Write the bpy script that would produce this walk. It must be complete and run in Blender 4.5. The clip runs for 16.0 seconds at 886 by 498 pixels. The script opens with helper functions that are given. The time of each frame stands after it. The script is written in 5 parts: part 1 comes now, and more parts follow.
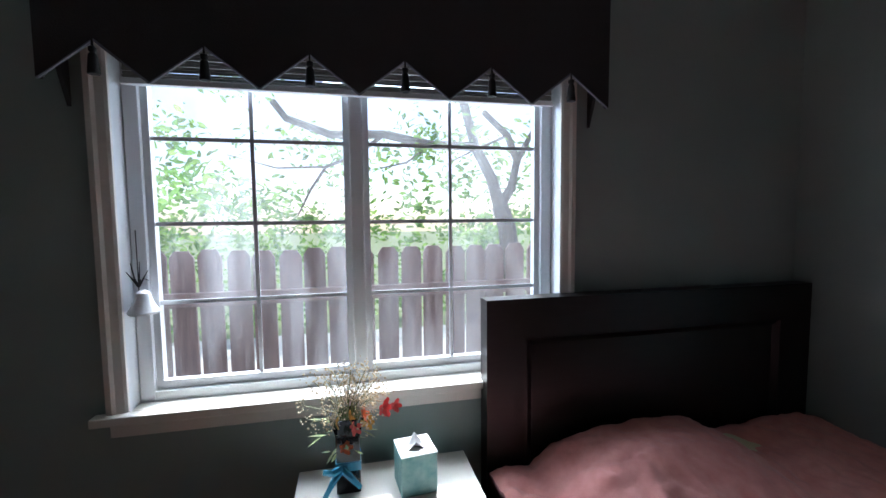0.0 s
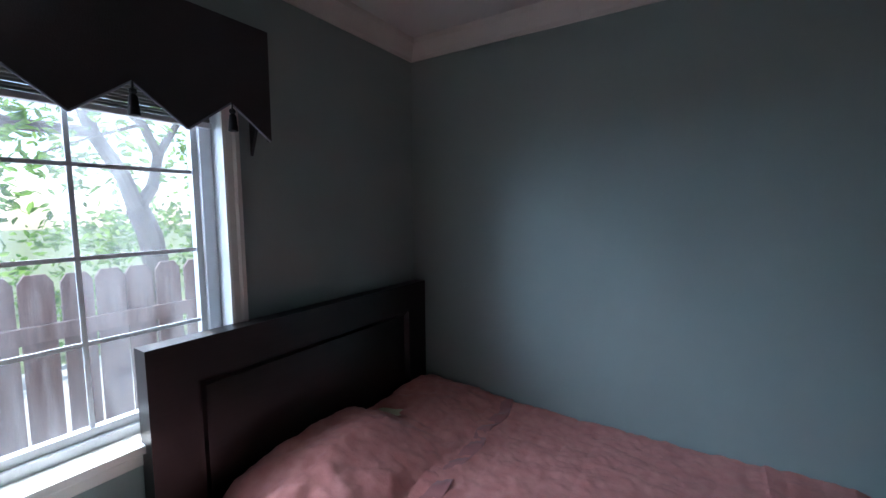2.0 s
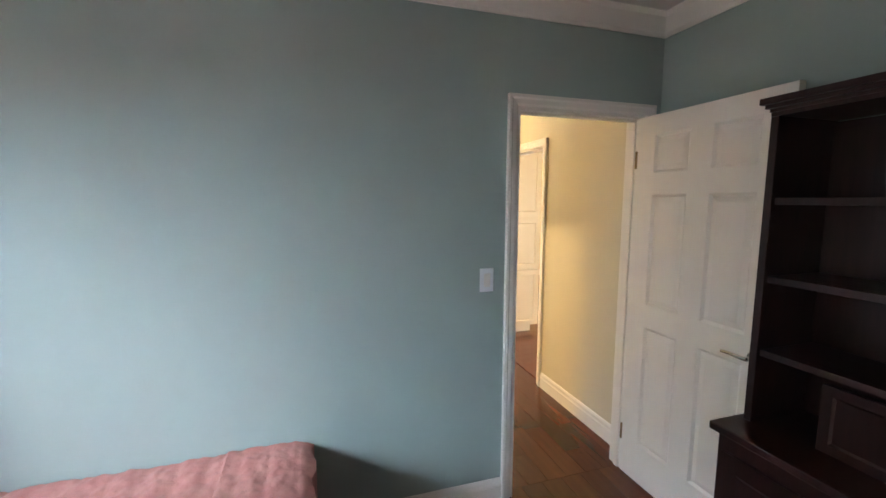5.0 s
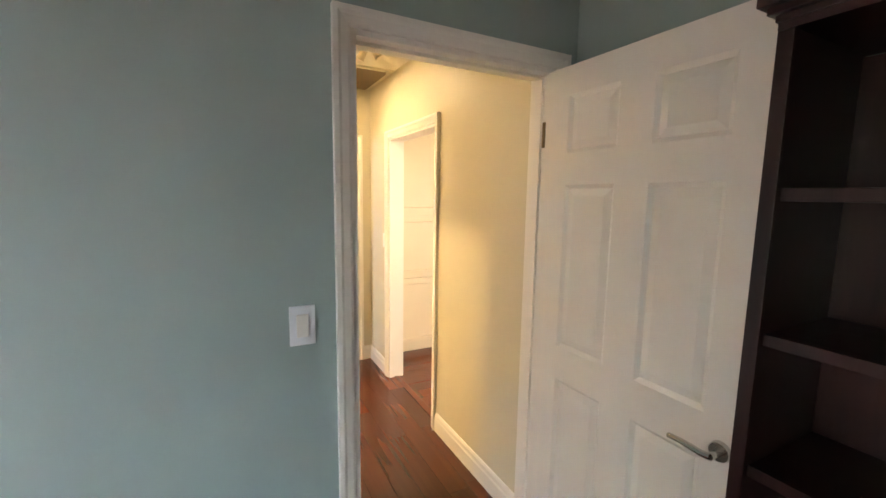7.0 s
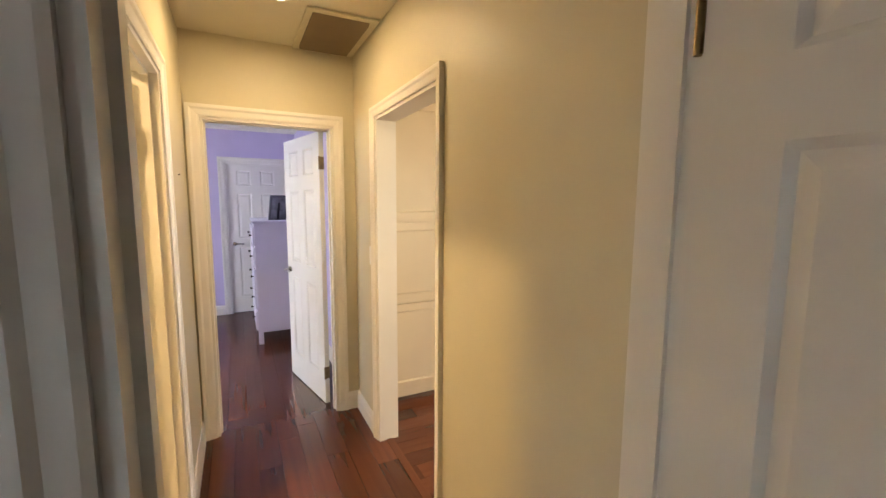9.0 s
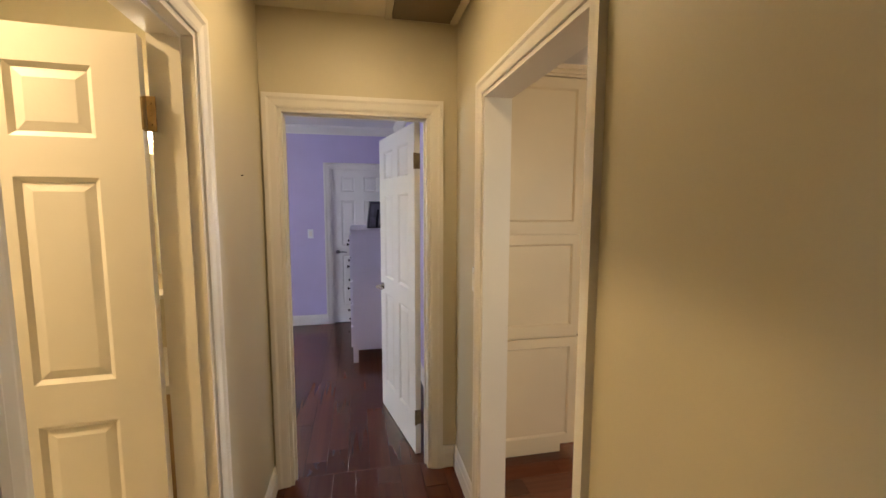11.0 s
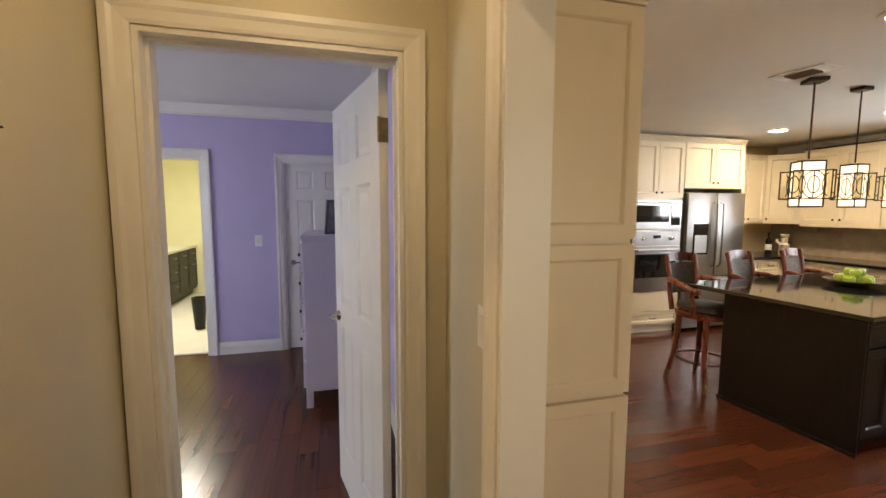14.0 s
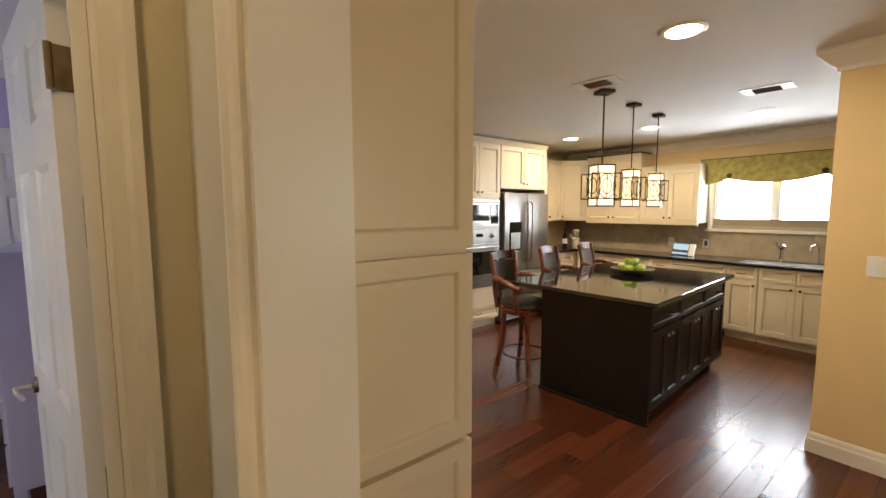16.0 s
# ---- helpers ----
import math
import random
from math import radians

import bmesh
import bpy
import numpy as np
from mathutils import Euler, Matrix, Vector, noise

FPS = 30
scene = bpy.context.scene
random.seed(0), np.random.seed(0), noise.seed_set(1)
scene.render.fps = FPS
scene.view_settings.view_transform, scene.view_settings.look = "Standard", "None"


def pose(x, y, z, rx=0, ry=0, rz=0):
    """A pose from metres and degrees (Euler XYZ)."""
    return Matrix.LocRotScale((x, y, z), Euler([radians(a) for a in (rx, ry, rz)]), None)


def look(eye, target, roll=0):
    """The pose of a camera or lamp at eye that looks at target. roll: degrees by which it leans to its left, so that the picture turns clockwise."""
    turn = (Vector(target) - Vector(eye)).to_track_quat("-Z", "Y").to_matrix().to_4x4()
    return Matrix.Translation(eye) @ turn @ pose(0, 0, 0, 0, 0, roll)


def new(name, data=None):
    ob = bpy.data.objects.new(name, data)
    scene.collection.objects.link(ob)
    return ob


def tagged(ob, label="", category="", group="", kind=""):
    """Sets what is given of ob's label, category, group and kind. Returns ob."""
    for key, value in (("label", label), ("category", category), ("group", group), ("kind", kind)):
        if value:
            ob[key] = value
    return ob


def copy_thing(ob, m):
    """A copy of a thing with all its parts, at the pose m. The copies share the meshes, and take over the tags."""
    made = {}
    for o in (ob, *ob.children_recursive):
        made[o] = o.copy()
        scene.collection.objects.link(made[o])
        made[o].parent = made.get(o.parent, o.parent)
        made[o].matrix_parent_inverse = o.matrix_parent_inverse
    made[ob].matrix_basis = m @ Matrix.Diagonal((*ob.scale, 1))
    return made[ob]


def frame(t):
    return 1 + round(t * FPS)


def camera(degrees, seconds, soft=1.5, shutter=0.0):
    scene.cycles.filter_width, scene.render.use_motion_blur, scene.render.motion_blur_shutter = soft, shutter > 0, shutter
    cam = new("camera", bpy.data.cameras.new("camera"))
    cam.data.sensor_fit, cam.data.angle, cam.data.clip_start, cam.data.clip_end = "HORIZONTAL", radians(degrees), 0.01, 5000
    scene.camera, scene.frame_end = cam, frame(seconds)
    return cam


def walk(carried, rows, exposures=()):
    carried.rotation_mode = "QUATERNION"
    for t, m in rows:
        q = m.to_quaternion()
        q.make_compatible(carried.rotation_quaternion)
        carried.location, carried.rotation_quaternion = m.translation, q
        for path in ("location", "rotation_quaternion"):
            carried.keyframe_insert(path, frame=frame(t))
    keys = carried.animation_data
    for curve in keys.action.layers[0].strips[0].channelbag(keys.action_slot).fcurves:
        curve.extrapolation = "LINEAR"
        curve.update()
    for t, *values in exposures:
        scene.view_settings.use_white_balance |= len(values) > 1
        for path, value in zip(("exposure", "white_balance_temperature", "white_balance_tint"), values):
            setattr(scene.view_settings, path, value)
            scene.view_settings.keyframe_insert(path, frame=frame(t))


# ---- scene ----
cam = camera(94.2, 16.0)
PATH = [
    (0, (0.084, -0.118, 1.444), (0.515, 1.83, 1.301), -0.6),
    (0.5, (0.089, -0.074, 1.46), (0.906, 1.746, 1.323), -1.0),
    (1, (0.061, -0.069, 1.494), (1.239, 1.541, 1.348), -1.0),
    (1.5, (0.04, -0.11, 1.54), (1.498, 1.248, 1.369), -0.7),
    (2, (0.014, -0.163, 1.582), (1.689, 0.913, 1.391), -0.4),
    (2.5, (-0.016, -0.227, 1.609), (1.824, 0.53, 1.41), -0.2),
    (3, (-0.05, -0.261, 1.617), (1.897, 0.149, 1.415), -0.6),
    (3.5, (-0.032, -0.383, 1.64), (1.95, -0.242, 1.414), -0.7),
    (4, (0.045, -0.504, 1.64), (2.025, -0.658, 1.397), -0.1),
    (4.5, (0.118, -0.638, 1.622), (2.062, -1.043, 1.384), 0.0),
    (5, (0.218, -0.786, 1.6), (2.113, -1.382, 1.364), 0.1),
    (7.5, (1.067, -1.555, 1.577), (2.815, -2.493, 1.326), 0.8),
    (8, (1.288, -1.672, 1.559), (3.033, -2.617, 1.315), 0.6),
    (10.3, (2.123, -2.005, 1.553), (4.01, -2.633, 1.338), 0.1),
    (10.5, (2.188, -2.021, 1.554), (4.094, -2.588, 1.341), 0.1),
    (11, (2.338, -2.062, 1.553), (4.286, -2.467, 1.348), 0.1),
    (11.5, (2.492, -2.094, 1.558), (4.461, -2.377, 1.353), 0.1),
    (12, (2.652, -2.118, 1.554), (4.626, -2.364, 1.351), 0.3),
    (12.5, (2.802, -2.138, 1.552), (4.777, -2.38, 1.352), 0.3),
    (13, (2.941, -2.155, 1.546), (4.913, -2.424, 1.346), 0.3),
    (13.5, (3.073, -2.186, 1.527), (5.029, -2.553, 1.333), 0.2),
    (14, (3.193, -2.218, 1.52), (5.115, -2.736, 1.334), 0.1),
    (14.5, (3.295, -2.266, 1.524), (5.165, -2.948, 1.337), 0.2),
    (15, (3.399, -2.318, 1.524), (5.193, -3.182, 1.338), 0.2),
    (15.5, (3.495, -2.391, 1.524), (5.185, -3.443, 1.336), 0.1),
    (16, (3.587, -2.484, 1.527), (5.15, -3.717, 1.336), -0.1),
]
EXPOSURE = [(0, 0.45, 5700, 10), (1, 0.35, 5500, 10), (2, 0.55, 5400, 10), (2.5, 1.1, 5500, 10), (3.5, 2.1, 5700, 10), (5, 2.55, 6200, 10), (7.5, 2.8, 6800, 10),
            (8, 2.65, 6800, 10), (10.3, 1.4, 6600, 10), (13, 1.2, 6700, 10), (16, 0.95, 6700, 10)]
walk(cam, [(t, look(eye, target, roll)) for t, eye, target, roll in PATH], EXPOSURE)

# world, sun, exposure
world = bpy.data.worlds.new("world")
scene.world = world
world.use_nodes = True
_wn = world.node_tree.nodes
_sky = _wn.new("ShaderNodeTexSky")
_sky.sky_type, _sky.sun_disc = "NISHITA", False
_sky.sun_elevation, _sky.sun_rotation = radians(52), radians(12)
world.node_tree.links.new(_sky.outputs["Color"], _wn["Background"].inputs["Color"])
_wn["Background"].inputs["Strength"].default_value = 0.15
sun = new("sun", bpy.data.lights.new("sun", "SUN"))
sun.data.energy, sun.data.angle, sun.data.color = 5.0, radians(0.6), (1.0, 0.95, 0.86)
sun.matrix_world = look((1.2, 6.0, 8.0), (0.1, 0.6, 1.0))


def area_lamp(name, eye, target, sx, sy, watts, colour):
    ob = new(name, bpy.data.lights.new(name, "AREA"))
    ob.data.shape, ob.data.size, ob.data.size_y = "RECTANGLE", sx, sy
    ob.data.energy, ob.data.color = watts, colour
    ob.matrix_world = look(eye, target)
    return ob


def spot_down(name, x, y, z, watts, colour, size=0.11):
    ob = new(name, bpy.data.lights.new(name, "AREA"))
    ob.data.shape, ob.data.size = "DISK", size
    ob.data.energy, ob.data.color = watts, colour
    ob.location = (x, y, z)
    return ob


DAY, WARM, SOFTWARM = (0.86, 0.93, 1.0), (1.0, 0.70, 0.36), (1.0, 0.80, 0.55)
# two added lamps outside, out of view, standing in for sky light
area_lamp("window_sky_fill", (0.0, 2.75, 3.1), (0.9, 0.2, 0.5), 2.6, 1.6, 95, (0.80, 0.90, 1.0))
area_lamp("side_sky_fill", (-2.05, 3.30, 2.20), (1.6, -1.2, 1.0), 1.3, 1.2, 66, (0.72, 0.85, 1.0))
area_lamp("lavender_daylight", (6.2, 2.02, 1.5), (6.2, -1.0, 1.0), 1.6, 1.2, 21, (0.74, 0.85, 1.0))
area_lamp("kitchen_daylight", (5.0, -8.80, 1.6), (5.0, -5.0, 0.8), 1.3, 0.65, 38, DAY)
# added warm fill from the unseen dining side, for the jamb and pantry
area_lamp("dining_warm_fill", (1.05, -4.3, 1.5), (4.0, -4.3, 0.9), 1.6, 1.3, 12, (1.0, 0.86, 0.64))
spot_down("hall_lamp", 3.893, -2.06, 2.525, 2.9, WARM, 0.14)
spot_down("bath_lamp", 3.3, -0.7, 2.5, 13, WARM, 0.2)
spot_down("vanity_lamp", 9.2, -0.2, 2.48, 30, (1.0, 0.92, 0.76), 0.3)
for _x, _y in ((4.56, -4.85), (6.86, -7.2), (5.87, -7.3), (6.6, -4.3)):
    spot_down("kitchen_lamp", _x, _y, 2.435, 10.5, SOFTWARM, 0.13)


# materials
def mat(name, colour, rough=0.6, metal=0.0, vary=0.06, scale=3.0, bump=0.0, bscale=60.0, spec=0.5, coat=0.0, stretch=None, rand=0.0,
        colour2=None, sheen=0.0):
    m = bpy.data.materials.new(name)
    m.use_nodes = True
    n, l = m.node_tree.nodes, m.node_tree.links
    b = n["Principled BSDF"]
    b.inputs["Roughness"].default_value, b.inputs["Metallic"].default_value = rough, metal
    b.inputs["Specular IOR Level"].default_value, b.inputs["Coat Weight"].default_value = spec, coat
    b.inputs["Sheen Weight"].default_value = sheen
    b.inputs["Coat Roughness"].default_value = 0.12
    tc = n.new("ShaderNodeTexCoord")
    mp = n.new("ShaderNodeMapping")
    l.new(tc.outputs["Object"], mp.inputs["Vector"])
    if stretch:
        mp.inputs["Scale"].default_value = stretch
    tex = n.new("ShaderNodeTexNoise")
    tex.inputs["Scale"].default_value, tex.inputs["Detail"].default_value = scale, 6
    l.new(mp.outputs["Vector"], tex.inputs["Vector"])
    ramp = n.new("ShaderNodeValToRGB")
    c2 = colour2 or tuple(min(1, c * (1 + vary)) for c in colour)
    c1 = colour if colour2 else tuple(c * (1 - vary) for c in colour)
    ramp.color_ramp.elements[0].position, ramp.color_ramp.elements[1].position = 0.3, 0.7
    ramp.color_ramp.elements[0].color, ramp.color_ramp.elements[1].color = (*c1, 1), (*c2, 1)
    l.new(tex.outputs["Fac"], ramp.inputs["Fac"])
    out = ramp.outputs["Color"]
    if rand:
        info = n.new("ShaderNodeObjectInfo")
        mr = n.new("ShaderNodeMapRange")
        mr.inputs["To Min"].default_value, mr.inputs["To Max"].default_value = 1 - rand, 1 + rand
        l.new(info.outputs["Random"], mr.inputs["Value"])
        hs = n.new("ShaderNodeHueSaturation")
        l.new(out, hs.inputs["Color"])
        l.new(mr.outputs["Result"], hs.inputs["Value"])
        out = hs.outputs["Color"]
        add = n.new("ShaderNodeVectorMath")
        l.new(tc.outputs["Object"], add.inputs[0])
        l.new(info.outputs["Random"], add.inputs[1])
        sc = n.new("ShaderNodeVectorMath")
        sc.operation = "SCALE"
        sc.inputs["Scale"].default_value = 17.0
        l.new(info.outputs["Random"], sc.inputs[0])
        l.new(sc.outputs["Vector"], add.inputs[1])
        l.new(add.outputs["Vector"], mp.inputs["Vector"])
    l.new(out, b.inputs["Base Color"])
    # gloss varies a little too
    rr = n.new("ShaderNodeMapRange")
    rr.inputs["To Min"].default_value, rr.inputs["To Max"].default_value = max(0.02, rough * 0.85), min(1, rough * 1.15)
    l.new(tex.outputs["Fac"], rr.inputs["Value"])
    l.new(rr.outputs["Result"], b.inputs["Roughness"])
    if bump:
        bt = n.new("ShaderNodeTexNoise")
        bt.inputs["Scale"].default_value, bt.inputs["Detail"].default_value = bscale, 4
        l.new(mp.outputs["Vector"], bt.inputs["Vector"])
        bp = n.new("ShaderNodeBump")
        bp.inputs["Strength"].default_value, bp.inputs["Distance"].default_value = bump, 0.004
        l.new(bt.outputs["Fac"], bp.inputs["Height"])
        l.new(bp.outputs["Normal"], b.inputs["Normal"])
    return m


def glow(name, colour, strength):
    m = bpy.data.materials.new(name)
    m.use_nodes = True
    b = m.node_tree.nodes["Principled BSDF"]
    b.inputs["Base Color"].default_value = (*colour, 1)
    b.inputs["Emission Color"].default_value, b.inputs["Emission Strength"].default_value = (*colour, 1), strength
    return m


def glass(name, tint=(1, 1, 1), rough=0.0):
    m = bpy.data.materials.new(name)
    m.use_nodes = True
    b = m.node_tree.nodes["Principled BSDF"]
    b.inputs["Base Color"].default_value = (*tint, 1)
    b.inputs["Transmission Weight"].default_value, b.inputs["Roughness"].default_value = 1.0, rough
    b.inputs["IOR"].default_value = 1.2
    return m


GREEN = mat("sage_wall_paint", (0.318, 0.385, 0.36), 0.62, vary=0.03, bump=0.07, bscale=160)
BEIGE = mat("cream_wall_paint", (0.60, 0.545, 0.40), 0.5, vary=0.03, bump=0.07, bscale=160)
LILAC = mat("lilac_wall_paint", (0.52, 0.455, 0.67), 0.6, vary=0.03, bump=0.07, bscale=160)
YELLOW = mat("warm_yellow_wall_paint", (0.72, 0.55, 0.30), 0.55, vary=0.03, bump=0.07, bscale=160)
LEMON = mat("lemon_wall_paint", (0.74, 0.72, 0.48), 0.55, vary=0.03, bump=0.2, bscale=140)
CEIL = mat("white_ceiling_paint", (0.72, 0.70, 0.67), 0.8, vary=0.02, bump=0.3, bscale=90)
HALLCEIL = mat("cream_ceiling_paint", (0.68, 0.63, 0.50), 0.8, vary=0.02, bump=0.3, bscale=90)
WHITE = mat("white_trim_paint", (0.78, 0.75, 0.69), 0.35, vary=0.03, scale=2, bump=0.08, bscale=80)
CREAM = mat("cream_cabinet_paint", (0.70, 0.61, 0.45), 0.38, vary=0.04, scale=2, bump=0.06, bscale=80)
VINYL = mat("white_window_vinyl", (0.78, 0.80, 0.82), 0.35, vary=0.02)
FLOOR = mat("cherry_floor_plank", (0.070, 0.019, 0.009), 0.24, vary=0.3, scale=2.2, bump=0.0, bscale=12, spec=0.5, stretch=(0.6, 15, 15), rand=0.3,
            colour2=(0.092, 0.027, 0.012))
SUB = mat("floor_joint_shadow_wood", (0.02, 0.008, 0.005), 0.7)
DARKWOOD = mat("espresso_headboard", (0.010, 0.007, 0.0065), 0.33, vary=0.25, scale=8, bump=0.05, stretch=(1, 8, 8))
MAHOGANY = mat("dark_mahogany", (0.028, 0.010, 0.009), 0.32, vary=0.3, scale=6, stretch=(8, 8, 1))
BLACKWOOD = mat("black_brown_island", (0.009, 0.007, 0.0065), 0.38, spec=0.3, vary=0.3, scale=6, stretch=(6, 6, 1))
GRANITE = mat("black_granite", (0.012, 0.011, 0.011), 0.07, vary=0.5, scale=90, spec=0.6)
STEEL = mat("brushed_steel", (0.34, 0.33, 0.32), 0.33, 1.0, vary=0.06, scale=30, stretch=(1, 1, 30))
CHROME = mat("satin_nickel", (0.6, 0.58, 0.55), 0.22, 1.0, vary=0.03)
BRONZE = mat("aged_bronze", (0.05, 0.035, 0.025), 0.4, 0.8, vary=0.2)
BRASS = mat("aged_brass_hinge", (0.24, 0.17, 0.085), 0.38, 1.0, vary=0.25, scale=30)
BLACKGLASS = mat("black_oven_glass", (0.01, 0.01, 0.011), 0.06, vary=0.1)
QUILT = mat("pink_quilt", (0.64, 0.235, 0.205), 0.75, vary=0.07, scale=18, bump=0.7, bscale=42, sheen=0.15, colour2=(0.74, 0.33, 0.285))
ROSE = mat("pink_satin_trim", (0.52, 0.21, 0.20), 0.5, vary=0.06, scale=10, bump=0.4, bscale=30, sheen=0.2)
LINEN = mat("cream_pillow_linen", (0.68, 0.62, 0.42), 0.85, bump=0.3)
VALANCE = mat("charcoal_valance_cloth", (0.040, 0.037, 0.040), 0.85, vary=0.1, scale=20, bump=0.3, bscale=220)
PIPING = mat("grey_silk_piping", (0.20, 0.20, 0.24), 0.5)
BLACKCLOTH = mat("black_tassel_thread", (0.008, 0.008, 0.009), 0.8)
BLIND = mat("grey_bamboo_blind", (0.22, 0.22, 0.20), 0.6, vary=0.3, scale=20, stretch=(1, 1, 20))
FENCE = mat("weathered_cedar_fence", (0.165, 0.108, 0.098), 0.85, vary=0.3, scale=4, bump=0.5, bscale=20, stretch=(9, 9, 1), rand=0.2,
            colour2=(0.26, 0.18, 0.16))
BARK = mat("oak_bark", (0.10, 0.08, 0.065), 0.9, vary=0.35, scale=10, bump=0.8, bscale=18)
GRASS = mat("dry_lawn", (0.16, 0.20, 0.07), 0.95, vary=0.35, scale=5)
TILE = mat("white_floor_tile", (0.70, 0.68, 0.63), 0.3, vary=0.05)
SPLASH = mat("travertine_backsplash", (0.42, 0.34, 0.24), 0.5, vary=0.12, scale=9, bump=0.15, bscale=30, rand=0.08)
WGLASS = glass("window_glass", (1, 1, 1))


def dusty_glass():
    """Clear glass with a film of dust and dried rain streaks that catches the sun."""
    m = glass("dusty_window_glass")
    n, l = m.node_tree.nodes, m.node_tree.links
    tc, mp, tex, mr = n.new("ShaderNodeTexCoord"), n.new("ShaderNodeMapping"), n.new("ShaderNodeTexNoise"), n.new("ShaderNodeMapRange")
    mp.inputs["Scale"].default_value = (9, 9, 1.6)
    tex.inputs["Scale"].default_value, tex.inputs["Detail"].default_value = 1.0, 5
    mr.inputs["From Min"].default_value, mr.inputs["From Max"].default_value = 0.35, 0.75
    mr.inputs["To Min"].default_value, mr.inputs["To Max"].default_value = 0.01, 0.13
    dust, mix = n.new("ShaderNodeBsdfTranslucent"), n.new("ShaderNodeMixShader")
    dust.inputs["Color"].default_value = (0.8, 0.8, 0.8, 1)
    l.new(tc.outputs["Object"], mp.inputs["Vector"]), l.new(mp.outputs["Vector"], tex.inputs["Vector"])
    l.new(tex.outputs["Fac"], mr.inputs["Value"]), l.new(mr.outputs["Result"], mix.inputs["Fac"])
    l.new(n["Principled BSDF"].outputs[0], mix.inputs[1]), l.new(dust.outputs[0], mix.inputs[2])
    l.new(mix.outputs[0], n["Material Output"].inputs["Surface"])
    return m


DUSTY = dusty_glass()
LAMPGLOW = glow("lit_lamp_glass", (1.0, 0.86, 0.62), 8)


# building helpers
def box(bm, x0, x1, y0, y1, z0, z1, bevel=0.0, m=None):
    """A box in bm, with rounded edges where bevel is given, turned by m."""
    vs = [bm.verts.new((x, y, z)) for x in (x0, x1) for y in (y0, y1) for z in (z0, z1)]
    fs = [bm.faces.new([vs[i] for i in f]) for f in ((0, 1, 3, 2), (4, 6, 7, 5), (0, 4, 5, 1), (2, 3, 7, 6), (0, 2, 6, 4), (1, 5, 7, 3))]
    if bevel:
        es = list({e for f in fs for e in f.edges})
        got = bmesh.ops.bevel(bm, geom=es, offset=bevel, segments=2, profile=0.6, affect="EDGES")
        vs = list({v for v in vs if v.is_valid} | set(got["verts"]))
    if m is not None:
        bmesh.ops.transform(bm, matrix=m, verts=[v for v in vs if v.is_valid])
    return bm


def boxes(*rows, bevel=0.0):
    bm = bmesh.new()
    for r in rows:
        box(bm, *r, bevel=bevel)
    return bm


def cyl(bm, p, q, r0, r1=None, seg=16, caps=True):
    """A round bar from p to q."""
    p, q = Vector(p), Vector(q)
    m = Matrix.Translation((p + q) / 2) @ (q - p).to_track_quat("Z", "Y").to_matrix().to_4x4()
    bmesh.ops.create_cone(bm, cap_ends=caps, segments=seg, radius1=r0, radius2=r0 if r1 is None else r1, depth=(q - p).length, matrix=m)
    return bm


def lathe(bm, profile, centre=(0, 0, 0), seg=24):
    """A turned shape: profile rows are (radius, height)."""
    rings = []
    for r, z in profile:
        rings.append([bm.verts.new((centre[0] + r * math.cos(2 * math.pi * i / seg), centre[1] + r * math.sin(2 * math.pi * i / seg), centre[2] + z))
                      for i in range(seg)])
    for a, b in zip(rings, rings[1:]):
        for i in range(seg):
            bm.faces.new((a[i], a[(i + 1) % seg], b[(i + 1) % seg], b[i]))
    for ring, flip in ((rings[0], True), (rings[-1], False)):
        bm.faces.new(ring[::-1] if flip else ring)
    return bm


def tube(bm, pts, r, seg=8, r_end=None):
    """A bent round bar along pts."""
    pts = [Vector(p) for p in pts]
    rings, up = [], Vector((0.13, 0.21, 1)).normalized()
    for i, p in enumerate(pts):
        d = (pts[min(i + 1, len(pts) - 1)] - pts[max(i - 1, 0)]).normalized()
        a = d.cross(up)
        a = a.normalized() if a.length > 1e-4 else Vector((1, 0, 0))
        b = d.cross(a)
        rr = r if r_end is None else r + (r_end - r) * i / (len(pts) - 1)
        rings.append([bm.verts.new(p + rr * (a * math.cos(2 * math.pi * k / seg) + b * math.sin(2 * math.pi * k / seg))) for k in range(seg)])
    for a, b in zip(rings, rings[1:]):
        for k in range(seg):
            bm.faces.new((a[k], a[(k + 1) % seg], b[(k + 1) % seg], b[k]))
    bm.faces.new(rings[0][::-1]), bm.faces.new(rings[-1])
    return bm


def prism(bm, outline, d, m):
    """A flat outline (x, z) given a thickness d along y, then placed by m."""
    a = [bm.verts.new(m @ Vector((x, 0, z))) for x, z in outline]
    b = [bm.verts.new(m @ Vector((x, d, z))) for x, z in outline]
    bm.faces.new(a), bm.faces.new(b[::-1])
    for i in range(len(a)):
        j = (i + 1) % len(a)
        bm.faces.new((a[j], a[i], b[i], b[j]))
    return bm


def mesh_of(bm, name, material, smooth=False):
    bmesh.ops.recalc_face_normals(bm, faces=bm.faces)
    me = bpy.data.meshes.new(name)
    bm.to_mesh(me)
    bm.free()
    for m in material if isinstance(material, (list, tuple)) else (material,):
        me.materials.append(m)
    if smooth:
        me.polygons.foreach_set("use_smooth", [True] * len(me.polygons))
        me.set_sharp_from_angle(angle=radians(38))
    return me


def thing(name, label, category, m=Matrix(), group="", kind=""):
    ob = new(name)
    ob.matrix_basis = m
    return tagged(ob, label, category, group, kind)


def part(name, bm, material, parent, label="", smooth=False, m=Matrix()):
    ob = new(name, mesh_of(bm, name, material, smooth))
    ob.parent, ob.matrix_basis = parent, m
    return tagged(ob, label)


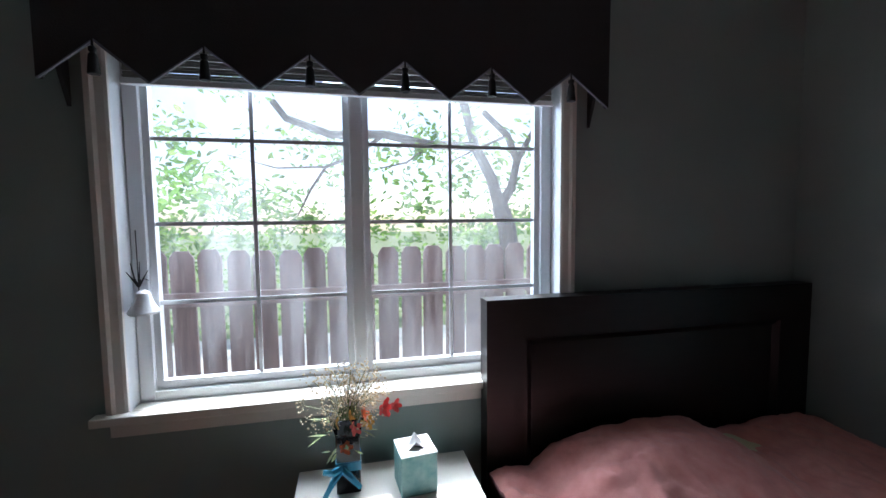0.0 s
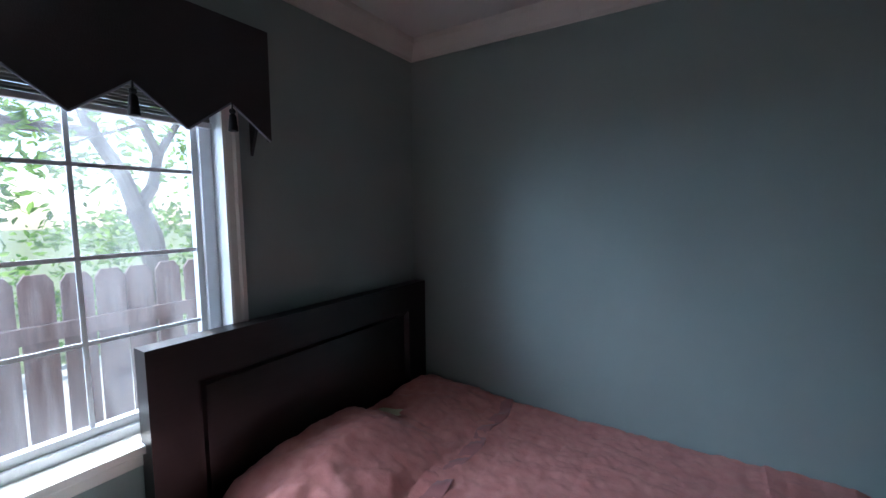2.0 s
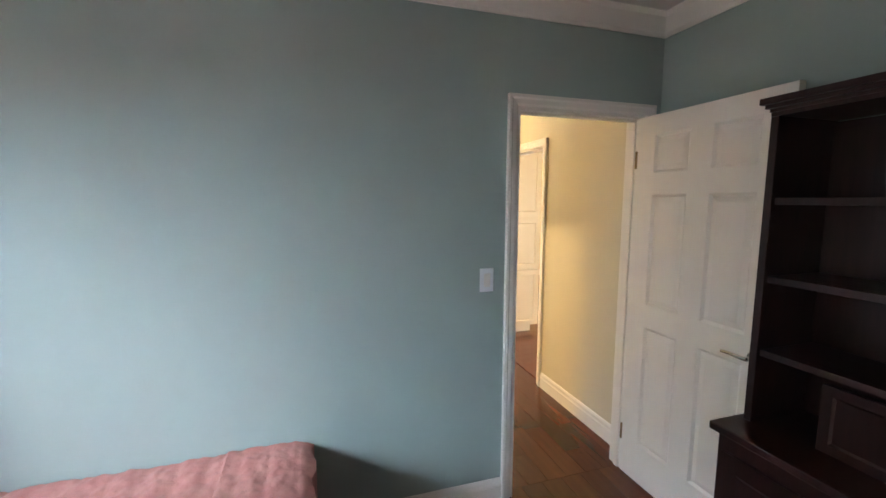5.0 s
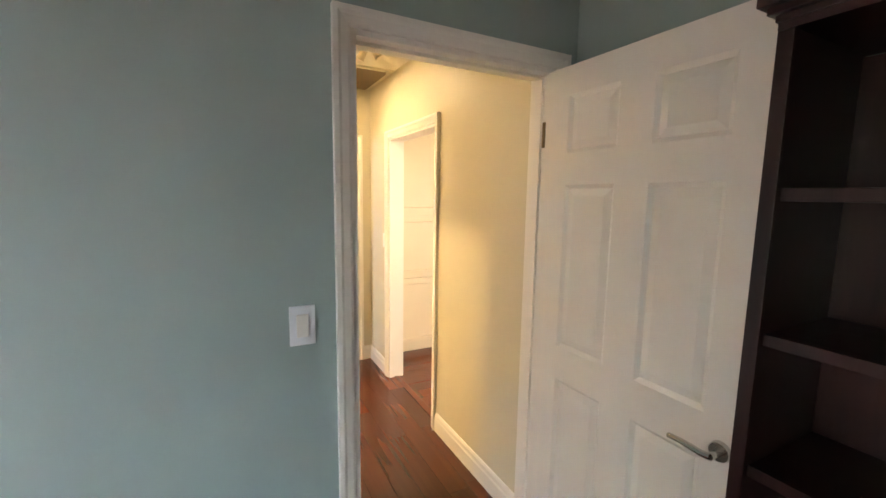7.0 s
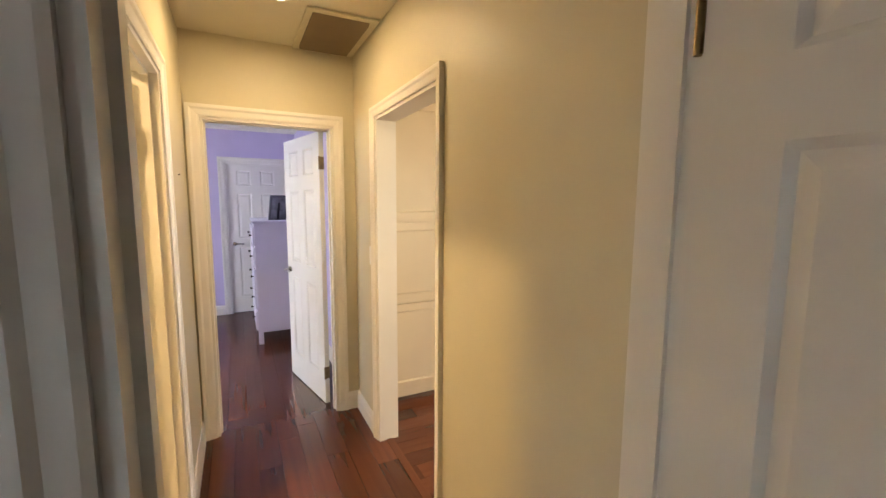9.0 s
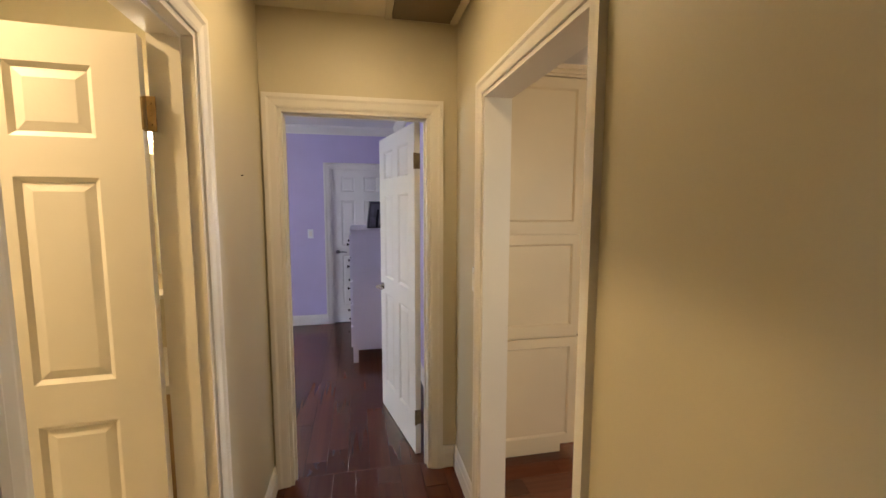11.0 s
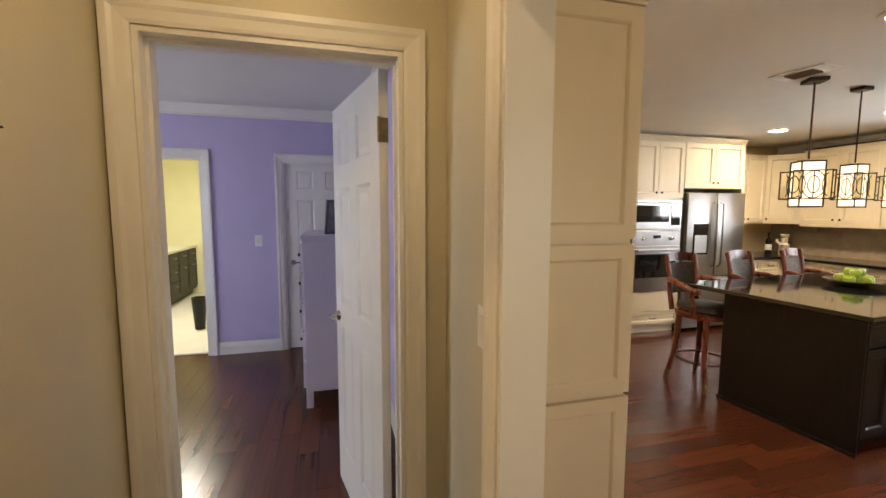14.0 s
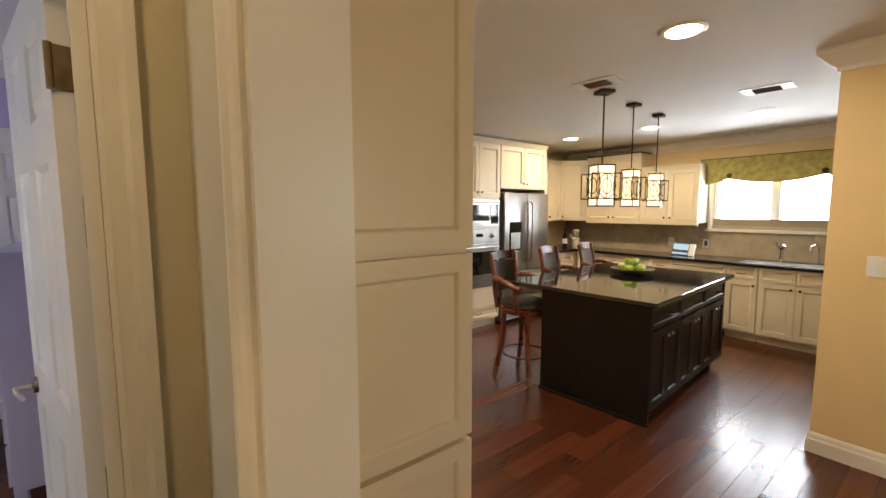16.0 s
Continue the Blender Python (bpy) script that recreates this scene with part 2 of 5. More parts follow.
def solid(name, bm, material, label, category, kind="", smooth=False, m=Matrix(), group=""):
    ob = new(name, mesh_of(bm, name, material, smooth))
    ob.matrix_basis = m
    return tagged(ob, label, category, group, kind)


def wall(name, axis, p0, p1, a0, a1, z0, z1, holes, low, high, reveal, label):
    """A wall square to axis between the planes p0 and p1, from a0 to a1 along the other, with holes (a, a, z, z) through it."""
    As = sorted({a0, a1, *[v for h in holes for v in h[:2]]})
    Zs = sorted({z0, z1, *[v for h in holes for v in h[2:]]})
    bm, vs = bmesh.new(), {}

    def vert(p, a, z):
        k = (p, a, z)
        if k not in vs:
            vs[k] = bm.verts.new((p, a, z) if axis == "x" else (a, p, z))
        return vs[k]

    def open_at(i, j):
        if not (0 <= i < len(As) - 1 and 0 <= j < len(Zs) - 1):
            return True
        a, z = (As[i] + As[i + 1]) / 2, (Zs[j] + Zs[j + 1]) / 2
        return any(h[0] < a < h[1] and h[2] < z < h[3] for h in holes)
    for i in range(len(As) - 1):
        for j in range(len(Zs) - 1):
            if open_at(i, j):
                continue
            A, B, C, D = As[i], As[i + 1], Zs[j], Zs[j + 1]
            for p, k in ((p0, 0), (p1, 1)):
                bm.faces.new([vert(p, *q) for q in ((A, C), (B, C), (B, D), (A, D))]).material_index = k
            for di, dj, q, r in ((-1, 0, (A, C), (A, D)), (1, 0, (B, C), (B, D)), (0, -1, (A, C), (B, C)), (0, 1, (A, D), (B, D))):
                if open_at(i + di, j + dj):
                    bm.faces.new((vert(p0, *q), vert(p0, *r), vert(p1, *r), vert(p1, *q))).material_index = 2
    return solid(name, bm, (low, high, reveal), label, "wall", "structure")


def strip(bm, profile, axis, a0, a1, plane, side, z, m0=0.0, m1=0.0):
    """A moulding along a wall: profile rows are (out from the wall, up); m0 and m1 mitre its ends by that many times the way out."""
    rings = []
    for a, mm in ((a0, m0), (a1, -m1)):
        rings.append([bm.verts.new((plane + side * o, a + mm * o, z + u) if axis == "x" else (a + mm * o, plane + side * o, z + u)) for o, u in profile])
    n = len(profile)
    for i in range(n):
        bm.faces.new((rings[0][i], rings[0][(i + 1) % n], rings[1][(i + 1) % n], rings[1][i]))
    bm.faces.new(rings[0][::-1]), bm.faces.new(rings[1])
    return bm


BASE = ((0, 0), (0.016, 0), (0.016, 0.085), (0.012, 0.095), (0.010, 0.115), (0.004, 0.128), (0, 0.13))
CROWN = ((0, 0), (0.010, 0), (0.013, 0.018), (0.030, 0.03), (0.062, 0.062), (0.074, 0.072), (0.078, 0.09), (0.078, 0.10), (0, 0.10))


def mouldings(name, profile, rows, z, label, category):
    for axis, a0, a1, plane, side, m0, m1 in rows:
        solid(name, strip(bmesh.new(), profile, axis, a0, a1, plane, side, z, m0, m1), WHITE, label, category, "structure")


def casing(name, axis, plane, side, a0, a1, top, w=0.078, z0=0.0, material=None, sill=False):
    """The architrave round an opening from a0 to a1, on one face of a wall, with a stepped section and mitred corners."""
    bm = bmesh.new()
    steps = ((0.0, 0.010), (w * 0.16, 0.014), (w * 0.55, 0.017), (w * 0.72, 0.023), (w, 0.023))
    def pt(a, z, out):
        return (plane + side * out, a, z) if axis == "x" else (a, plane + side * out, z)
    prof = [(0.0, 0.0)] + list(steps) + [(w, 0.0)]
    path = [(a0, z0, -1, 0), (a0, top, -1, 1), (a1, top, 1, 1), (a1, z0, 1, 0)]
    rings = [[bm.verts.new(pt(a + sa * o, z + sz * o, h)) for o, h in prof] for a, z, sa, sz in path]
    for r, s in zip(rings, rings[1:]):
        for i in range(len(prof)):
            j = (i + 1) % len(prof)
            bm.faces.new((r[i], r[j], s[j], s[i]))
    bm.faces.new(rings[0]), bm.faces.new(rings[-1][::-1])
    return solid(name, bm, material or WHITE, "white painted stepped door architrave on the wall", "trim", "structure")


def jamb(name, axis, p0, p1, a0, a1, top, stop=None, material=None):
    """The lining inside an opening, 18 mm thick, with its stop bead."""
    def bx(p, q, a, b, z, zz):
        return (p, q, a, b, z, zz) if axis == "x" else (a, b, p, q, z, zz)
    t = 0.018
    rows = [bx(p0, p1, a0 + 0.001, a0 + t, 0, top - 0.001), bx(p0, p1, a1 - t, a1 - 0.001, 0, top - 0.001), bx(p0, p1, a0 + t, a1 - t, top - t, top - 0.001)]
    if stop is not None:
        rows += [bx(stop, stop + 0.03, a0 + t, a0 + t + 0.011, 0, top - t), bx(stop, stop + 0.03, a1 - t - 0.011, a1 - t, 0, top - t),
                 bx(stop, stop + 0.03, a0 + t + 0.011, a1 - t - 0.011, top - t - 0.011, top - t)]
    return solid(name, boxes(*rows), material or WHITE, "white painted lining of the door opening", "trim", "structure")


def panel_sheet(bm, xs, zs, cells, y, side, insets):
    """A sheet at y, facing side, cut along xs and zs; the named cells are sunk or raised by insets of (width, depth)."""
    vs = [[bm.verts.new((x, y, z)) for z in zs] for x in xs]
    picked = []
    for i in range(len(xs) - 1):
        for j in range(len(zs) - 1):
            q = [vs[i][j], vs[i + 1][j], vs[i + 1][j + 1], vs[i][j + 1]]
            f = bm.faces.new(q if side < 0 else q[::-1])
            if (i, j) in cells:
                picked.append(f)
    for f in picked:
        f.normal_update()
        for w, d in insets:
            bmesh.ops.inset_region(bm, faces=[f], thickness=w, depth=d, use_even_offset=True)
            f.normal_update()
    return vs


def panelled(w, h, t, xs, zs, cells, insets, back=True):
    """A door or cabinet front w wide, h high, t thick (front at y = 0 facing -y) with sunk panels."""
    bm = bmesh.new()
    xs, zs = [0, *xs, w], [0, *zs, h]
    a = panel_sheet(bm, xs, zs, cells, 0, -1, insets)
    b = panel_sheet(bm, xs, zs, cells if back else (), t, 1, insets)
    def rim(r, s):
        for i in range(len(r) - 1):
            bm.faces.new((r[i], r[i + 1], s[i + 1], s[i]))
    rim(a[0], b[0]), rim(a[-1], b[-1])
    rim([c[0] for c in a], [c[0] for c in b]), rim([c[-1] for c in a], [c[-1] for c in b])
    return bm


def six_panel(w=0.74, h=2.03, t=0.035):
    s = 0.115
    p = (w - 3 * s) / 2
    return panelled(w, h, t, (s, s + p, 2 * s + p, w - s), (0.22, 0.905, 1.03, 1.625, 1.735, 1.932), {(i, j) for i in (1, 3) for j in (1, 3, 5)},
                    ((0.014, -0.010), (0.026, 0.007)))


def lever(parent, x, z, side, flip=1, material=None):
    """A lever handle with its round rose, on the face of a leaf."""
    y = -0.001 if side < 0 else 0.036
    bm = bmesh.new()
    cyl(bm, (x, y, z), (x, y + side * 0.012, z), 0.027, 0.024, 24)
    cyl(bm, (x, y + side * 0.012, z), (x, y + side * 0.05, z), 0.009)
    tube(bm, [(x, y + side * 0.05, z), (x + flip * 0.02, y + side * 0.053, z), (x + flip * 0.07, y + side * 0.05, z + 0.002), (x + flip * 0.11, y + side * 0.044, z - 0.003)], 0.009, 10, 0.007)
    part("lever_handle", bm, material or CHROME, parent, "satin nickel lever handle", True)


def door_leaf(name, m, w, label, handles=((-1, 1),), hinges=True, knob_x=None, hinge_side=0.0, plate=False):
    ob = thing(name, label, "door", m, kind="structure")
    leaf = part("door_leaf", six_panel(w), WHITE, ob)
    kx = (w - 0.065) if knob_x is None else knob_x
    for side, flip in handles:
        lever(ob, kx, 0.95, side, flip)
    if hinges:
        for z in (0.24, 1.81):
            bm = boxes((-0.004, 0.002, 0.0, 0.034, z - 0.045, z + 0.045))
            cyl(bm, (-0.006, hinge_side, z - 0.046), (-0.006, hinge_side, z + 0.046), 0.007, seg=10)
            if plate:
                box(bm, -0.036, -0.004, hinge_side - 0.004, hinge_side - 0.001, z - 0.05, z + 0.05)
                for dz in (-0.03, 0.0, 0.03):
                    cyl(bm, (-0.022, hinge_side - 0.0008, z + dz), (-0.022, hinge_side + 0.002, z + dz), 0.005, 0.004, 8)
            part("hinge", bm, BRASS, ob, "aged brass butt hinge", True)
    return ob


# ---- structure ----
CR, CH, CK = 2.56, 2.54, 2.45
wall("wall_north", "y", 1.38, 1.54, -1.72, 2.19, 0, CR + 0.1, [(-0.638, 0.888, 0.815, 2.04)], GREEN, FENCE, VINYL, "sage green painted wall with the window")
wall("wall_east", "x", 2.077, 2.19, -2.615, 1.38, 0, CR + 0.1, [(-2.514, -1.747, 0, 2.055)], GREEN, BEIGE, WHITE, "sage green painted wall with the doorway")
wall("wall_south", "y", -2.735, -2.615, -1.72, 2.19, 0, CR + 0.1, [], YELLOW, GREEN, GREEN, "sage green painted wall behind the bookcase")
wall("wall_west", "x", -1.72, -1.60, -2.615, 1.38, 0, CR + 0.1, [], GREEN, GREEN, GREEN, "sage green painted wall")
wall("wall_hall_south", "y", -2.735, -2.615, 2.19, 4.68, 0, CR + 0.1, [(3.260, 4.122, 0, 2.045)], YELLOW, BEIGE, WHITE, "cream painted hall wall with a cased opening")
wall("wall_hall_north", "y", -1.59, -1.47, 2.19, 4.62, 0, CR + 0.1, [(2.99, 3.765, 0, 2.075)], BEIGE, BEIGE, WHITE, "cream painted hall wall with the bathroom doorway")
wall("wall_hall_end", "x", 4.62, 4.74, -2.615, 1.80, 0, CR + 0.1, [(-2.463, -1.672, 0, 2.052)], BEIGE, LILAC, WHITE, "cream painted hall end wall with a doorway")
wall("wall_bath_back", "y", 0.60, 0.72, 2.19, 4.62, 0, CR + 0.1, [], BEIGE, BEIGE, BEIGE, "cream painted bathroom wall")
wall("wall_lilac_south", "y", -2.735, -2.615, 4.68, 8.06, 0, CR + 0.1, [], YELLOW, LILAC, LILAC, "lilac painted bedroom wall")
wall("wall_lilac_east", "x", 7.885, 8.0, -2.61, 1.80, 0, CR + 0.1, [(-0.955, -0.2, 0, 2.05), (-2.46, -1.725, 0, 2.03)], LILAC, LEMON, WHITE, "lilac painted wall with two doorways")
wall("wall_lilac_north", "y", 1.80, 1.92, 4.62, 8.0, 0, CR + 0.1, [(5.4, 7.0, 0.85, 2.05)], LILAC, LILAC, WHITE, "lilac painted wall with a window")
wall("wall_closet", "x", 8.50, 8.56, -2.61, -1.42, 0, CR + 0.1, [], LILAC, LILAC, LILAC, "painted closet wall")
wall("wall_bath_south", "y", -1.42, -1.32, 8.0, 11.82, 0, CR + 0.1, [], LILAC, LEMON, LEMON, "lemon painted bathroom wall")
wall("wall_bath_east", "x", 11.7, 11.82, -1.32, 0.92, 0, CR + 0.1, [], LEMON, LEMON, LEMON, "lemon painted bathroom wall")
wall("wall_vanity", "y", 0.80, 0.92, 8.0, 11.7, 0, CR + 0.1, [], LEMON, LEMON, LEMON, "lemon painted bathroom wall behind the vanity")
wall("wall_kitchen_east", "x", 7.95, 8.06, -8.68, -2.73, 0, CR, [], YELLOW, YELLOW, YELLOW, "warm yellow kitchen wall")
wall("wall_kitchen_south", "y", -8.80, -8.68, 0.88, 8.06, 0, CR, [(4.35, 5.66, 1.27, 2.02)], YELLOW, YELLOW, VINYL, "warm yellow kitchen wall with the sink window")
wall("wall_kitchen_stub", "y", -5.96, -5.84, 1.0, 4.10, 0, CR, [], YELLOW, YELLOW, YELLOW, "warm yellow partition wall beside the kitchen")
wall("wall_dining_west", "x", 0.88, 1.0, -8.68, -2.73, 0, CR, [(-5.1, -3.5, 0.85, 2.1)], YELLOW, YELLOW, VINYL, "warm yellow wall with a window")
for _n, _r, _m in (("ceiling_bedroom", (-1.6, 2.077, -2.615, 1.38, CR, CR + 0.08), CEIL), ("ceiling_hall", (2.19, 4.62, -2.615, -1.59, CH, CH + 0.08), HALLCEIL),
                   ("ceiling_bath", (2.19, 4.62, -1.47, 0.6, CH, CH + 0.08), HALLCEIL), ("ceiling_lilac", (4.74, 7.885, -2.61, 1.8, CR, CR + 0.08), CEIL),
                   ("ceiling_vanity", (8.0, 11.7, -1.32, 0.8, 2.5, 2.58), CEIL), ("ceiling_kitchen", (1.0, 7.95, -8.68, -2.735, CK, CK + 0.08), CEIL)):
    solid(_n, boxes(_r), _m, "white painted plaster ceiling", "ceiling", "structure")
solid("floor", boxes((-1.72, 11.82, -8.8, 1.54, -0.10, -0.014)), SUB, "dark subfloor under the cherry planks", "floor", "structure")
solid("floor_tile_vanity", boxes((8.0, 11.7, -1.32, 0.8, -0.013, 0.0)), TILE, "white tiled bathroom floor", "floor", "structure")
solid("floor_tile_bath", boxes((2.17, 4.62, -1.53, 0.6, -0.013, 0.0)), TILE, "pale tiled bathroom floor", "floor", "structure")
solid("ground", boxes((-40, 40, 1.54, 70, -0.75, -0.55)), GRASS, "dry lawn outside the window", "ground", "structure")

mouldings("crown_moulding", CROWN, [("y", -1.6, 2.077, 1.38, -1, 1, 1), ("x", -2.615, 1.38, 2.077, -1, 1, 1), ("y", -1.6, 2.077, -2.615, 1, 1, 1), ("x", -2.615, 1.38, -1.60, 1, 1, 1)],
          CR - 0.10, "white painted crown moulding", "trim")
mouldings("crown_moulding", CROWN, [("x", -2.61, 1.80, 7.885, -1, 1, 1), ("y", 4.74, 7.885, -2.61, 1, 1, 1), ("x", -2.61, 1.8, 4.74, 1, 1, 1)], CR - 0.10, "white painted crown moulding", "trim")
mouldings("crown_moulding", tuple((a * 1.3, b * 1.3) for a, b in CROWN), [("y", 1.0, 4.10, -5.84, 1, 0, -1), ("x", -5.96, -5.84, 4.10, 1, -1, -1), ("y", 1.0, 4.1, -5.96, -1, 0, -1), ("y", 1.0, 7.95, -8.68, 1, 1, 1)],
          CK - 0.13, "white painted crown moulding", "trim")
mouldings("baseboard", BASE, [("x", -1.694, 1.2, 2.077, -1, 0, 0), ("y", -1.6, 2.077, -2.615, 1, 0, 0), ("y", 2.19, 3.203, -2.615, 1, 0, 0), ("y", 4.187, 4.62, -2.615, 1, 0, 0), ("y", 3.827, 4.62, -1.59, -1, 0, 0),
                              ("y", 2.19, 2.91, -1.59, -1, 0, 0), ("x", -2.615, -2.535, 4.62, -1, 0, 0), ("x", -1.601, -1.59, 4.62, -1, 0, 0)], 0.0, "white painted baseboard", "trim")
mouldings("baseboard", BASE, [("x", -1.645, -1.035, 7.885, -1, 0, 0), ("x", -0.12, 1.8, 7.885, -1, 0, 0), ("y", 4.74, 7.885, -2.61, 1, 0, 0), ("y", 1.0, 4.10, -5.84, 1, 0, -1), ("x", -5.96, -5.84, 4.10, 1, -1, -1), ("x", -5.6, -2.73, 7.95, -1, 0, 0)],
          0.0, "white painted baseboard", "trim")
casing("door_casing", "x", 2.077, -1, -2.514, -1.747, 2.055, 0.052)
casing("door_casing", "x", 2.19, 1, -2.514, -1.747, 2.055, 0.052)
casing("door_casing", "x", 4.62, -1, -2.463, -1.672, 2.052, 0.070)
casing("door_casing", "x", 4.74, 1, -2.463, -1.672, 2.052, 0.070)
casing("door_casing", "y", -1.59, -1, 2.99, 3.765, 2.075, 0.060)
casing("door_casing", "y", -2.615, 1, 3.260, 4.122, 2.045, 0.056)
casing("door_casing", "x", 7.885, -1, -0.955, -0.2, 2.05)
casing("door_casing", "x", 7.885, -1, -2.46, -1.725, 2.03)
jamb("door_jamb", "x", 2.074, 2.193, -2.514, -1.747, 2.055, 2.115)
jamb("door_jamb", "x", 4.617, 4.743, -2.463, -1.672, 2.052, 4.66)
jamb("door_jamb", "y", -1.593, -1.467, 2.99, 3.765, 2.075, -1.56)
jamb("door_jamb", "y", -2.738, -2.612, 3.260, 4.122, 2.045)
jamb("door_jamb", "x", 7.882, 8.003, -0.955, -0.2, 2.05)
jamb("door_jamb", "x", 7.882, 8.003, -2.46, -1.725, 2.03)

# door leaves: x runs from the hinge to the free edge
door_leaf("door_1", pose(2.085, -2.484, 0.008, 0, 0, 181.0), 0.765, "white six-panel door standing open beside the bookcase", ((-1, -1), (1, -1)), hinge_side=0.0)
door_leaf("door_2", pose(4.768, -2.428, 0.008, 0, 0, 12.3), 0.755, "white six-panel door standing open into the lilac room", ((-1, -1), (1, -1)), hinge_side=0.036)
door_leaf("door_3", pose(3.742, -1.458, 0.008, 0, 0, 94), 0.745, "white six-panel bathroom door standing wide open", ((-1, -1),), hinge_side=0.036, plate=True)
door_leaf("door_4", pose(7.905, -1.745, 0.008, 0, 0, -90), 0.70, "white six-panel closet door standing shut", ((-1, 1),), hinges=False, knob_x=0.06)


# ---- bedroom: the window ----
def window_unit(name, x0, x1, z0, z1, y, split, bars_x, bars_z, label, m=Matrix()):
    """A sliding vinyl window: outer frame, two sashes with their panes, and muntin bars."""
    ob = thing(name, label, "window", m, kind="structure")
    f = 0.045
    part("window_frame", boxes((x0, x0 + f, y - 0.03, y + 0.06, z0, z1), (x1 - f, x1, y - 0.03, y + 0.06, z0, z1), (x0 + f, x1 - f, y - 0.03, y + 0.06, z0, z0 + f),
                               (x0 + f, x1 - f, y - 0.03, y + 0.06, z1 - f, z1), bevel=0.003), VINYL, ob, "white vinyl window frame")
    part("mullion", boxes((split - 0.024, split + 0.024, y - 0.028, y + 0.03, z0 + f, z1 - f), bevel=0.004), VINYL, ob)
    for a, b in ((x0 + f, split - 0.024), (split + 0.024, x1 - f)):
        sash = part("sash", boxes((a, a + 0.022, y - 0.012, y + 0.02, z0 + f, z1 - f), (b - 0.022, b, y - 0.012, y + 0.02, z0 + f, z1 - f),
                                  (a + 0.022, b - 0.022, y - 0.012, y + 0.02, z0 + f, z0 + f + 0.03), (a + 0.022, b - 0.022, y - 0.012, y + 0.02, z1 - f - 0.03, z1 - f)), VINYL, ob)
        p = part("pane", boxes((a + 0.02, b - 0.02, y + 0.002, y + 0.006, z0 + f + 0.02, z1 - f - 0.02)), DUSTY if name == "window_1" else WGLASS, sash)
        p.visible_shadow = False
        for bx in bars_x:
            if a < bx < b:
                part("muntin", boxes((bx - 0.007, bx + 0.007, y - 0.004, y + 0.0015, z0 + f, z1 - f)), VINYL, sash)
        for bz in bars_z:
            part("muntin", boxes((a + 0.02, b - 0.02, y - 0.006, y - 0.001, bz - 0.007, bz + 0.007)), VINYL, sash)
    return ob


WY = 1.38
window_unit("window_1", -0.636, 0.886, 0.817, 2.03, 1.475, 0.107, (-0.252, 0.467), (1.166, 1.438, 1.727), "white vinyl sliding window with muntin bars, looking at a fence")
casing("window_casing", "y", WY, -1, -0.638, 0.888, 2.04, w=0.058, z0=0.83, material=WHITE)
solid("window_sill", boxes((-0.735, 0.985, WY - 0.045, WY - 0.0005, 0.800, 0.829), (-0.636, 0.886, WY, 1.444, 0.8155, 0.829), bevel=0.004), WHITE, "white painted window stool, sunlit", "sill", "structure")
solid("window_apron", boxes((-0.69, 0.94, WY - 0.018, WY - 0.0005, 0.752, 0.7995), bevel=0.003), WHITE, "white painted apron below the window stool", "trim", "structure")

# bamboo shade, drawn up
_blind = thing("window_blind", "grey woven bamboo blind drawn up behind the valance", "blind")
_b = bmesh.new()
for _i in range(14):
    cyl(_b, (-0.62, 1.425 + 0.004 * (_i % 2), 1.915 + 0.011 * _i), (0.872, 1.425 + 0.004 * (_i % 2), 1.915 + 0.011 * _i), 0.0052, seg=6)
part("slats", _b, BLIND, _blind)
part("bottom_rail", boxes((-0.625, 0.876, 1.415, 1.44, 1.888, 1.908), bevel=0.003), VINYL, _blind, "white bottom rail")

# zigzag valance on its board
_val = thing("valance", "charcoal fabric valance with zigzag hem and black tassels", "valance")
TIPS = [-0.745] + [-0.475 + 0.297 * _i for _i in range(6)]
_out = [(-0.752, 2.245), (-0.752, 1.845)]
for _i in range(6):
    _out += [((TIPS[_i] + TIPS[_i + 1]) / 2, 1.957), (TIPS[_i + 1] + (0.004 if _i == 5 else 0), 1.845)]
_out += [(1.016, 2.245)]
_b = prism(bmesh.new(), _out, 0.012, Matrix.Translation((0, 1.255, 0)))
part("front_cloth", _b, VALANCE, _val)
for _x, _s in ((-0.752, 0), (1.004, 0)):
    _b = bmesh.new()
    prism(_b, [(0, 2.245), (0, 1.845), (0.06, 1.93), (0.113, 1.80), (0.113, 2.245)], 0.012, Matrix.Translation((_x + 0.012, 1.267, 0)) @ pose(0, 0, 0, 0, 0, 90))
    part("return_cloth", _b, VALANCE, _val, "charcoal side return of the valance")
part("board", boxes((-0.738, 1.003, 1.268, 1.379, 2.225, 2.244)), VALANCE, _val)
for _i in range(6):
    _m = (TIPS[_i] + TIPS[_i + 1]) / 2
    for _p, _q in (((TIPS[_i], 1.845), (_m, 1.957)), ((_m, 1.957), (TIPS[_i + 1], 1.845))):
        part("piping", cyl(bmesh.new(), (_p[0], 1.256, _p[1]), (_q[0], 1.256, _q[1]), 0.0035, seg=6), PIPING, _val, "grey silk piping along the hem")
for _i in range(6):
    _m = (TIPS[_i] + TIPS[_i + 1]) / 2
    _b = bmesh.new()
    cyl(_b, (_m, 1.252, 1.957), (_m, 1.252, 1.935), 0.003, seg=6)
    lathe(_b, ((0.003, 0.0), (0.010, -0.004), (0.010, -0.014), (0.006, -0.018), (0.011, -0.024), (0.016, -0.075), (0.015, -0.078)), (_m, 1.252, 1.938), 12)
    part("tassel", _b, BLACKCLOTH, _val, "black thread tassel", True)

